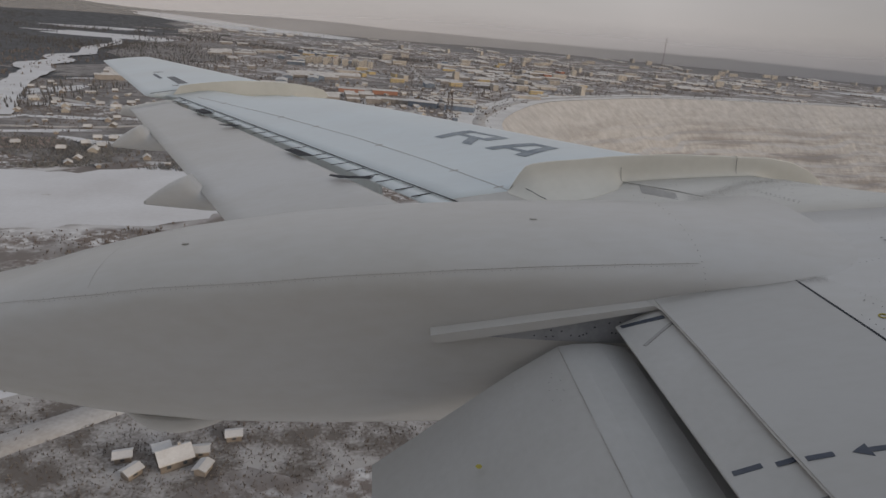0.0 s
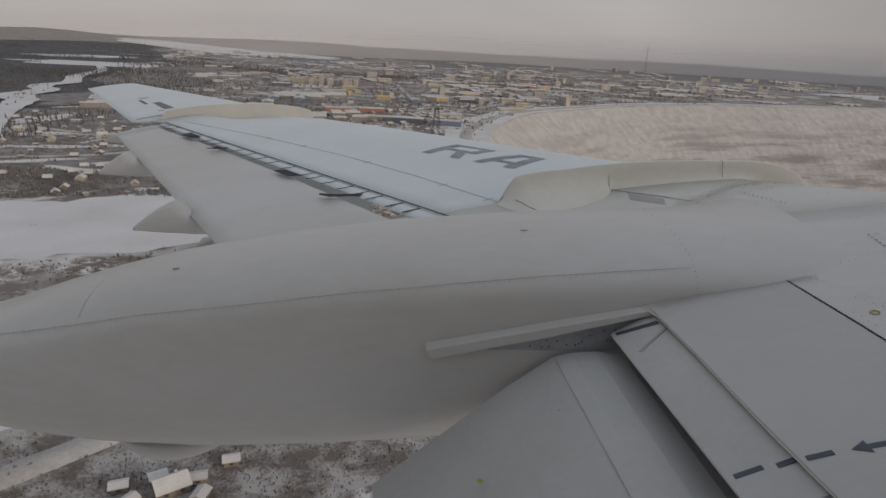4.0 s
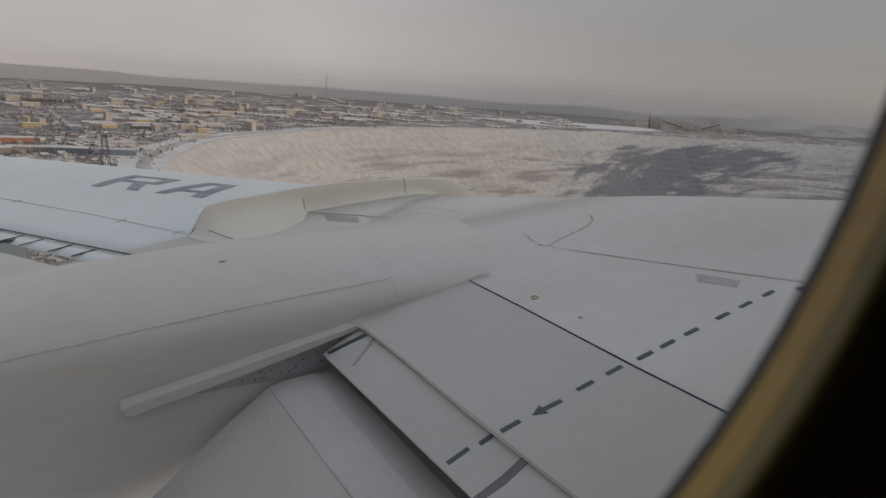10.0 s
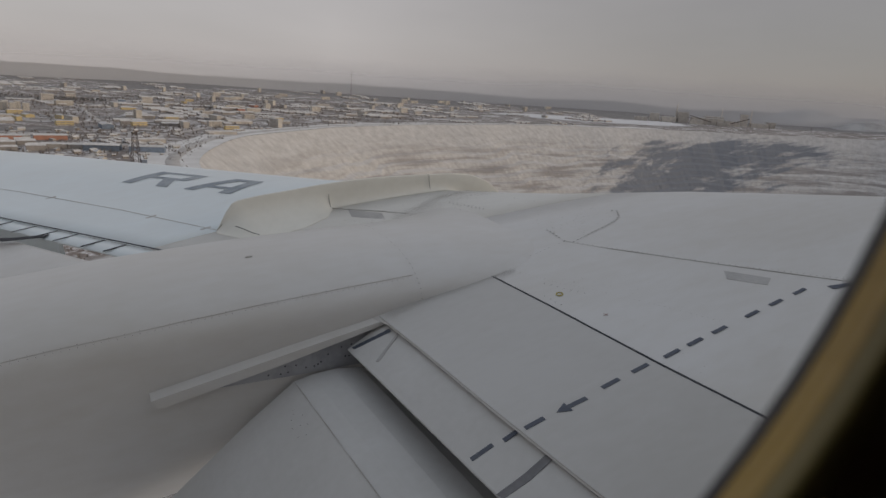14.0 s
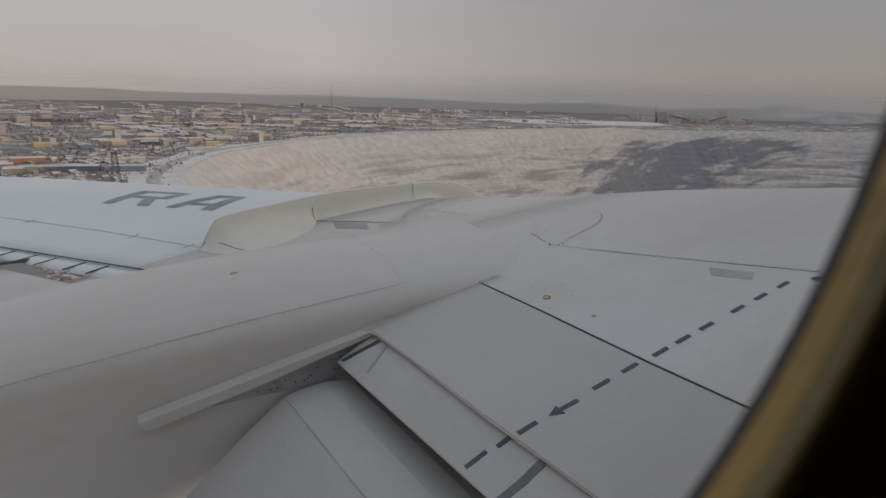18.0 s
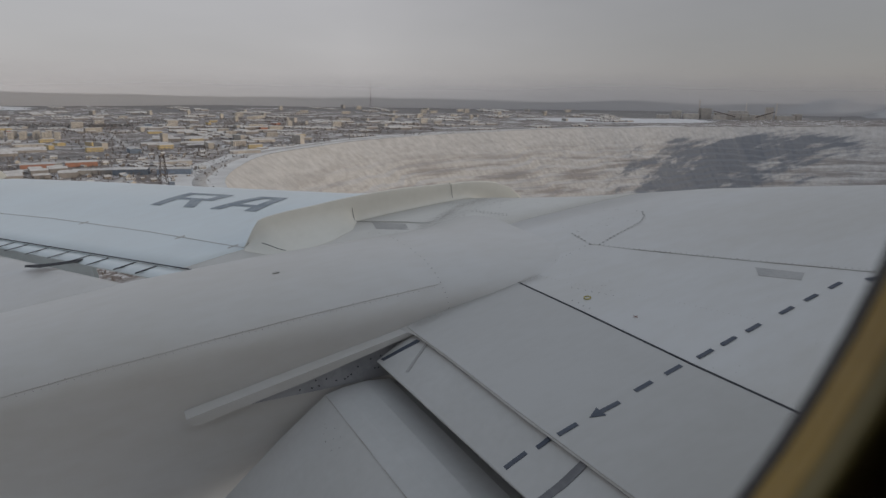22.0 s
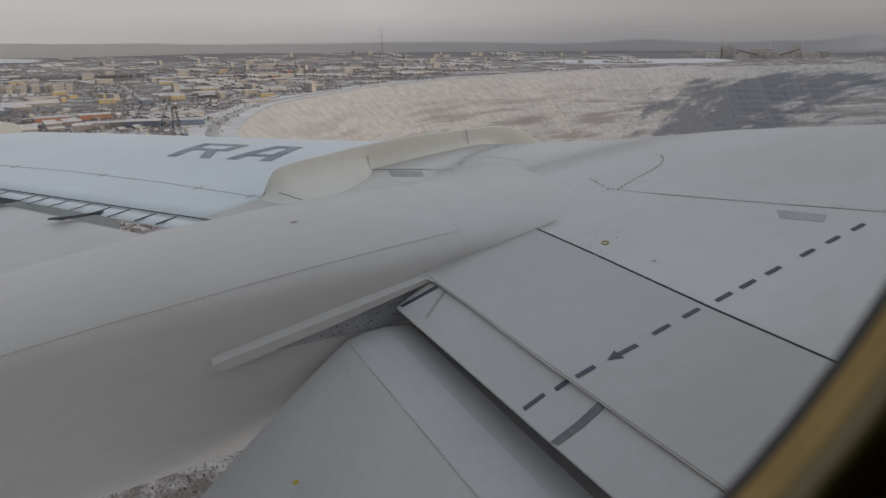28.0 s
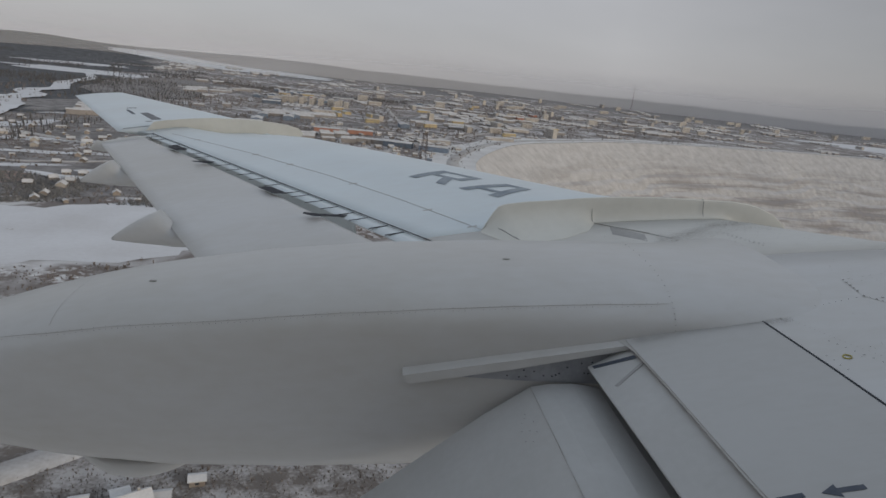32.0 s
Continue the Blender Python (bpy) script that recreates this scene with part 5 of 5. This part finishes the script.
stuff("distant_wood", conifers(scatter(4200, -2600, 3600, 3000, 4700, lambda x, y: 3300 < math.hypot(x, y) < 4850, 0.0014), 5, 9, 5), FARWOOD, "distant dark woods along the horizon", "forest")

# ---- buildings ----
def box_mesh(w, d, h, z0=0.0):
    bm = bmesh.new()
    v = [bm.verts.new((x, y, z)) for z in (z0, z0 + h) for x, y in ((-w / 2, -d / 2), (w / 2, -d / 2), (w / 2, d / 2), (-w / 2, d / 2))]
    for f in ((0, 1, 5, 4), (1, 2, 6, 5), (2, 3, 7, 6), (3, 0, 4, 7), (4, 5, 6, 7), (3, 2, 1, 0)):
        bm.faces.new([v[i] for i in f])
    return bm


def gable(w, d, h, rise, over=0.5, thick=0.35):
    """A pitched roof with overhang, ridge along x."""
    bm = bmesh.new()
    W, D = w / 2 + over, d / 2 + over
    sec = [(-D, h - 0.1), (0, h + rise), (D, h - 0.1), (D, h - 0.1 + thick), (0, h + rise + thick * 1.2), (-D, h - 0.1 + thick)]
    a = [bm.verts.new((-W, y, z)) for y, z in sec]
    b = [bm.verts.new((W, y, z)) for y, z in sec]
    for i in range(6):
        j = (i + 1) % 6
        bm.faces.new((a[i], a[j], b[j], b[i]))
    for r in (a, b):
        bm.faces.new((r[0], r[1], r[4], r[5]))
        bm.faces.new((r[1], r[2], r[3], r[4]))
    return bm


def walls(w, d, h, rise):
    bm = bmesh.new()
    sec = [(-d / 2, -1.0), (d / 2, -1.0), (d / 2, h), (0, h + rise), (-d / 2, h)]
    a = [bm.verts.new((-w / 2, y, z)) for y, z in sec]
    b = [bm.verts.new((w / 2, y, z)) for y, z in sec]
    for i in range(5):
        j = (i + 1) % 5
        bm.faces.new((a[i], a[j], b[j], b[i]))
    bm.faces.new(a[::-1])
    bm.faces.new(b)
    return bm


def house(w, d, h, rise, material, label, chimney=True, windows=2):
    o = tagged(new("house"), label, "house", "wooden houses of the settlement")
    part("wall", walls(w, d, h, rise), material, o)
    roof = part("roof", gable(w, d, h, rise), ROOFSNOW, o, "snow-covered pitched roof")
    if chimney:
        bm = box_mesh(0.7, 0.7, 1.9, h + rise * 0.5)
        bmesh.ops.translate(bm, verts=bm.verts, vec=(w * 0.2, d * 0.12, 0))
        part("chimney", bm, CONCRETE, roof)
    for i in range(windows):
        bm = box_mesh(1.1, 0.08, 1.2, h * 0.4)
        bmesh.ops.translate(bm, verts=bm.verts, vec=(w * ((i + 0.5) / windows - 0.5), -d / 2 - 0.03, 0))
        part("window", bm, GLASS, o)
    return o


def put(ob, x, y, turn):
    ob.matrix_world = pose(x, y, height(x, y), 0, 0, turn)
    return ob


kinds = [house(8.5, 6.5, 2.7, 2.2, BOARD, "brown timber house with a snow-covered gable roof"), house(6.5, 5.5, 2.4, 2.0, BOARD, "small timber house with a snow-covered gable roof"),
         house(10.5, 7, 2.9, 2.4, PLASTER, "cream plastered house with a snow-covered roof"), house(4.2, 3.2, 2.0, 0.7, BOARD, "low timber shed with a snow-covered roof", False, 1), house(13, 4.6, 2.2, 0.8, CONCRETE, "row of grey garages with a snow-covered roof", False, 3)]
first = [False] * len(kinds)
spots = [(-62, 146, 35, 0), (-71, 140, 60, 3), (-49, 158, 15, 3), (-56, 150, 15, 3), (-67, 150, 30, 3), (-53, 143, 80, 3), (-76, 146, 20, 3)]
taken = [(0, 1010), (57, 995), (-45, 1030), (-115, 840), (-101, 862), (20, 800), (-150, 940)] + [(x, 850) for x in range(-60, 150, 20)] + [(x, 880) for x in range(-40, 130, 20)] + [(x, 820) for x in range(-40, 130, 20)]


def free(x, y, gap):
    if in_pit(x, y, 40) or not off_lake(x, y) or wooded(x, y) or any(abs(x - a) < gap and abs(y - b) < gap for a, b in taken):
        return False
    taken.append((x, y))
    return True


for n, x0, x1, y0, y1, gap, wt in ((170, -540, -110, 470, 920, 11, (2, 6, 1, 8, 1)), (115, -170, 130, 620, 1320, 15, (3, 3, 3, 4, 4))):
    made = 0
    while made < n:
        x, y = rs.uniform(x0, x1), rs.uniform(y0, y1)
        if free(x, y, gap):
            spots.append((x, y, rs.choice((20, 110)) + rs.gauss(0, 9), rs.choices(range(5), wt)[0]))
            made += 1
for x, y, turn, k in spots:
    if first[k]:
        copy_thing(kinds[k], pose(x, y, height(x, y), 0, 0, turn))
    else:
        first[k] = True
        put(kinds[k], x, y, turn)


def block(w, d, h, material, label, category="apartment block", group="apartment blocks of the town"):
    o = tagged(new("apartment_block"), label, category, group)
    part("wall", box_mesh(w, d, h + 1, -1), material, o)
    part("roof", box_mesh(w + 0.8, d + 0.8, 0.9, h), ROOFSNOW, o, "flat snow-covered roof")
    floors = max(2, int(h / 3))
    for f in range(floors):
        part("window_band", box_mesh(w * 0.94, d + 0.3, 1.25, 1.1 + f * (h - 0.6) / floors), PANES, o) if h > 8 else None
    for i in range(max(2, int(w / 9))):
        bm = box_mesh(1.6, d + 0.5, h - 0.3, 0)
        bmesh.ops.translate(bm, verts=bm.verts, vec=(w * ((i + 0.5) / max(2, int(w / 9)) - 0.5), 0, 0))
        part("pier", bm, material, o)
    return o


sorts = [block(48, 11, 13, PLASTER, "long five-storey cream apartment block"), block(32, 11, 12, CONCRETE, "five-storey grey panel apartment block"), block(17, 13, 21, PLASTER, "nine-storey cream apartment tower"), block(34, 12, 20, CONCRETE, "nine-storey grey apartment block"), block(30, 10, 8.4, OCHRE, "three-storey yellow town building")]
first = [False] * 5


def town(n, az0, az1, r0, r1, wt, gap):
    made = tries = 0
    while made < n and tries < 6000:
        tries += 1
        az, r = radians(rs.uniform(az0, az1)), rs.uniform(r0, r1)
        x, y = r * math.sin(az), r * math.cos(az)
        if not free(x, y, gap):
            continue
        k, turn = rs.choices(range(5), wt)[0], rs.choice((15, 105)) + rs.gauss(0, 6)
        made += 1
        if first[k]:
            copy_thing(sorts[k], pose(x, y, height(x, y), 0, 0, turn))
        else:
            first[k] = True
            put(sorts[k], x, y, turn)


town(26, -6, 16, 1350, 2300, (3, 3, 1, 1, 3), 45)
town(34, -4, 30, 2300, 3500, (3, 3, 2, 3, 1), 55)
town(22, 8, 38, 3000, 3900, (2, 2, 3, 4, 1), 60)


def shed(w, d, h, material, label):
    o = tagged(new("warehouse"), label, "warehouse", "warehouses and sheds")
    part("wall", walls(w, d, h, d * 0.09), material, o)
    part("roof", gable(w, d, h, d * 0.09, 0.4, 0.4), ROOFSNOW, o, "low snow-covered roof")
    bm = box_mesh(0.12, 4.2, 4.2, 0)
    bmesh.ops.translate(bm, verts=bm.verts, vec=(w / 2 + 0.05, 0, 0))
    part("door", bm, GLASS, o)
    return o


bays = [shed(46, 20, 8, SHEET, "long blue-grey steel warehouse with a snowy roof"), shed(60, 16, 6, CONCRETE, "long grey concrete shed with a snowy roof"), shed(38, 16, 6, OCHRE, "yellow walled depot with a snowy roof"), shed(44, 18, 7, BRICKRED, "orange-red clad shed with a snowy roof")]
first = [False] * 4
where = [(0, 1010, -12, 0), (57, 995, -12, 0), (-45, 1030, -8, 1), (-128, 1127, 8, 3), (-70, 1140, 8, 3), (-115, 840, 8, 2), (-101, 862, 98, 2), (60, 1110, 15, 1), (-150, 940, 14, 1)]
while len(where) < 44:
    az, r = radians(rs.uniform(-14, 14)), rs.uniform(1050, 2500)
    x, y = r * math.sin(az), r * math.cos(az)
    if free(x, y, 48):
        where.append((x, y, rs.choice((12, 102)) + rs.gauss(0, 5), rs.choices(range(4), (4, 6, 2, 1))[0]))
for x, y, turn, k in where:
    if first[k]:
        copy_thing(bays[k], pose(x, y, height(x, y), 0, 0, turn))
    else:
        first[k] = True
        put(bays[k], x, y, turn)

# the town beyond: districts of small houses and long sheds in rows, with open snow and scrub between them
Vw, Fw, Vr, Fr = [], [], [], []


def low_house(x, y, w, d, h, turn):
    c, s, z = math.cos(radians(turn)), math.sin(radians(turn)), height(x, y)
    n = len(Vw)
    for zz in (z - 1, z + h):
        Vw.extend((x + c * u - s * v, y + s * u + c * v, zz) for u, v in ((-w / 2, -d / 2), (w / 2, -d / 2), (w / 2, d / 2), (-w / 2, d / 2)))
    Fw.extend([(n, n + 1, n + 5, n + 4), (n + 1, n + 2, n + 6, n + 5), (n + 2, n + 3, n + 7, n + 6), (n + 3, n, n + 4, n + 7)])
    n, W, D = len(Vr), w / 2 + 0.5, d / 2 + 0.5
    Vr.extend((x + c * u - s * v, y + s * u + c * v, z + h + q) for u, v, q in ((-W, -D, 0), (W, -D, 0), (W, D, 0), (-W, D, 0), (-W, 0, d * 0.22), (W, 0, d * 0.22)))
    Fr.extend([(n, n + 1, n + 5, n + 4), (n + 2, n + 3, n + 4, n + 5), (n + 1, n + 2, n + 5), (n + 3, n, n + 4)])


built, centres = 0, []
while built < 2200:
    az, r = radians(rs.uniform(-22, 42)), 1000 + 2900 * rs.random() ** 0.75
    cx, cy = r * math.sin(az), r * math.cos(az)
    # at first well apart, later wherever there is room
    if any(math.hypot(cx - a, cy - b) < (110 if len(centres) < 90 else 55) for a, b in centres):
        continue
    centres.append((cx, cy))
    sort, grid = rs.random(), 15 + 22 * noise.noise(Vector((cx * 0.002, cy * 0.002, 3.0)))
    w, d, h, cols, lines = (rs.uniform(34, 58), rs.uniform(11, 17), rs.uniform(4, 7), 2, rs.randint(3, 6)) if sort < 0.22 else (rs.uniform(15, 24), rs.uniform(8, 11), rs.uniform(3.5, 6), 3, rs.randint(4, 6)) if sort < 0.5 else (rs.uniform(7, 11), rs.uniform(6, 8), rs.uniform(2.6, 4), 6, rs.randint(5, 7))
    c, s = math.cos(radians(grid)), math.sin(radians(grid))
    for i in range(cols):
        for k in range(lines):
            if rs.random() < 0.22:
                continue
            u, v = (i - cols / 2) * w * 1.45 + rs.gauss(0, w * 0.12), (k - lines / 2) * d * 2.1 + rs.gauss(0, d * 0.18)
            x, y = cx + c * u - s * v, cy + s * u + c * v
            if in_pit(x, y, 60) or wooded(x, y) or y < 980 or math.hypot(x, y) > 3950:
                continue
            f = rs.uniform(0.75, 1.15)
            low_house(x, y, w * f, d * rs.uniform(0.85, 1.1), h * rs.uniform(0.85, 1.2), grid + (90 if sort > 0.5 and rs.random() < 0.2 else 0) + rs.gauss(0, 3))
            built += 1
stuff("distant_house_walls", (Vw, Fw), PALEWALL, "walls of countless distant low houses", "houses")
stuff("distant_house_roofs", (Vr, Fr), ROOFSNOW, "snowy roofs of countless distant low houses", "houses")

# ---- towers, mast, drill rig, plant, pylons ----
tower = block(13, 11, 18, PLASTER, "pale eight-storey apartment tower, one of two rows", "apartment tower", "apartment towers in two rows")
tower.name = "apartment_tower"
put(tower, -330, 1830, 10)
for i in range(1, 15):
    x, y = -330 + (i % 8) * 25 + rs.uniform(-4, 4), 1830 + (i // 8) * 60 + rs.uniform(-6, 6)
    copy_thing(tower, pose(x, y, height(x, y), 0, 0, 10))


def bar(bm, a, b, t):
    a, b = Vector(a), Vector(b)
    d = (b - a).normalized()
    u = d.orthogonal().normalized() * t
    v = d.cross(u)
    A, B = [bm.verts.new(a + u * math.cos(k) + v * math.sin(k)) for k in (0, 2.09, 4.19)], [bm.verts.new(b + u * math.cos(k) + v * math.sin(k)) for k in (0, 2.09, 4.19)]
    for i in range(3):
        bm.faces.new((A[i], A[(i + 1) % 3], B[(i + 1) % 3], B[i]))


def lattice(name, foot, top, h, bays_n, t, arms, label, category, group=""):
    o = tagged(new(name), label, category, group)
    leg = lambda sx, sy, u: (sx * (foot + (top - foot) * u), sy * (foot + (top - foot) * u), h * u)
    for sx, sy in ((1, 1), (1, -1), (-1, -1), (-1, 1)):
        bm = bmesh.new()
        bar(bm, leg(sx, sy, -0.01), leg(sx, sy, 1), t)
        part("leg", bm, GIRDER, o)
    bm = bmesh.new()
    for i in range(bays_n):
        u0, u1 = i / bays_n, (i + 1) / bays_n
        for (ax, ay), (bx, by) in (((1, 1), (1, -1)), ((1, -1), (-1, -1)), ((-1, -1), (-1, 1)), ((-1, 1), (1, 1))):
            bar(bm, leg(ax, ay, u0), leg(bx, by, u1), t * 0.6)
            bar(bm, leg(bx, by, u0), leg(ax, ay, u1), t * 0.6)
    part("bracing", bm, GIRDER, o)
    for u, l in arms:
        bm = bmesh.new()
        bar(bm, (-l, 0, h * u), (l, 0, h * u), t)
        bar(bm, (-l, 0, h * u), (0, 0, h * (u + 0.06)), t * 0.7)
        bar(bm, (l, 0, h * u), (0, 0, h * (u + 0.06)), t * 0.7)
        part("cross_arm", bm, GIRDER, o)
    return o


put(lattice("television_mast", 4.5, 0.5, 165, 18, 0.16, (), "tall thin lattice television mast", "mast"), 1120, 3080, 20)
rig = put(lattice("drill_rig", 5, 2.2, 42, 8, 0.35, (), "lattice drilling derrick on a blue base", "drill rig"), 35, 850, 15)
part("base_platform", box_mesh(26, 13, 4, 0), SHEET, rig, "blue-grey platform cabin")
bm = box_mesh(7, 4.5, 4, 4)
bmesh.ops.translate(bm, verts=bm.verts, vec=(9, 1, 0))
part("cabin", bm, SHEET, rig)
pylon = lattice("power_pylon", 3.2, 0.5, 26, 7, 0.14, ((0.7, 4.5), (0.86, 3.2)), "dark lattice power pylon standing in snow", "pylon", "power line pylons")
put(pylon, 40, 640, 30)
for x, y in ((85, 545), (-5, 735), (2700, 2150), (2900, 2000), (3000, 1850)):
    copy_thing(pylon, pose(x, y, height(x, y), 0, 0, rs.uniform(10, 50)))

plant = tagged(new("processing_plant"), "large grey ore processing plant on the horizon", "factory")
halls = [(0, 0, 150, 60, 30), (-120, 10, 50, 50, 52), (115, -15, 70, 40, 22), (180, 20, 30, 36, 60), (40, 45, 90, 40, 40), (-60, -40, 60, 30, 18), (-190, 0, 70, 40, 24), (-260, 15, 44, 36, 38), (60, -60, 46, 26, 14), (250, 0, 80, 34, 20), (310, 20, 40, 30, 30), (-330, -10, 60, 30, 16)]
for dx, dy, w, d, h in halls:
    bm = box_mesh(w, d, h + 4, -4)
    bmesh.ops.translate(bm, verts=bm.verts, vec=(dx, dy, 0))
    part("hall", bm, CONCRETE, plant)
    bm = box_mesh(w + 1, d + 1, 1.2, h)
    bmesh.ops.translate(bm, verts=bm.verts, vec=(dx, dy, 0))
    part("roof", bm, ROOFSNOW, plant)
for dx, dy, r, h in ((-150, 30, 3.2, 92), (75, 40, 2.6, 80), (215, 30, 2.6, 84)):
    bm = bmesh.new()
    bmesh.ops.create_cone(bm, cap_ends=True, segments=12, radius1=r * 1.3, radius2=r * 0.8, depth=h)
    bmesh.ops.translate(bm, verts=bm.verts, vec=(dx, dy, h / 2))
    part("chimney", bm, CONCRETE, plant)
for dx, dy, l, a in ((-40, 0, 110, 14), (150, 5, 90, -18)):
    bm = box_mesh(l, 5, 4, 0)
    bmesh.ops.rotate(bm, verts=bm.verts, matrix=Matrix.Rotation(radians(a), 3, "Y"))
    bmesh.ops.translate(bm, verts=bm.verts, vec=(dx, dy - 42, 24))
    part("conveyor", bm, GIRDER, plant)
put(plant, 2750, 2250, -40)


def mound(x, y, r, h, seed):
    rings = []
    for k in np.linspace(1.0, 0.02, 16):
        ring = []
        for j in range(60):
            a = math.tau * j / 60
            w = r * k * (1 + 0.22 * noise.noise(Vector((math.cos(a) * 2, math.sin(a) * 2, seed))))
            px, py = x + 1.5 * w * math.cos(a), y + w * math.sin(a)
            u = min(1.0, (1 - k) * 1.7)
            ring.append((px, py, height(px, py) - 0.6 + h * u + 2.5 * noise.noise(Vector((px * 0.03, py * 0.03, seed)))))
        rings.append(ring)
    return tagged(part("spoil_mound", loft(rings, caps=False), SPOIL_ROCK, None, "", True), "flat-topped spoil heap of pale rock with snow", "spoil heap")


mound(3560, 1900, 130, 34, 1.0)
mound(3750, 1450, 190, 45, 2.0)
mound(3700, 2350, 200, 50, 3.0)

cot = house(13, 9, 6, 1.6, OCHRE, "small yellow two-storey building with a snowy roof", False, 3)
put(cot, 22, 800, 10)
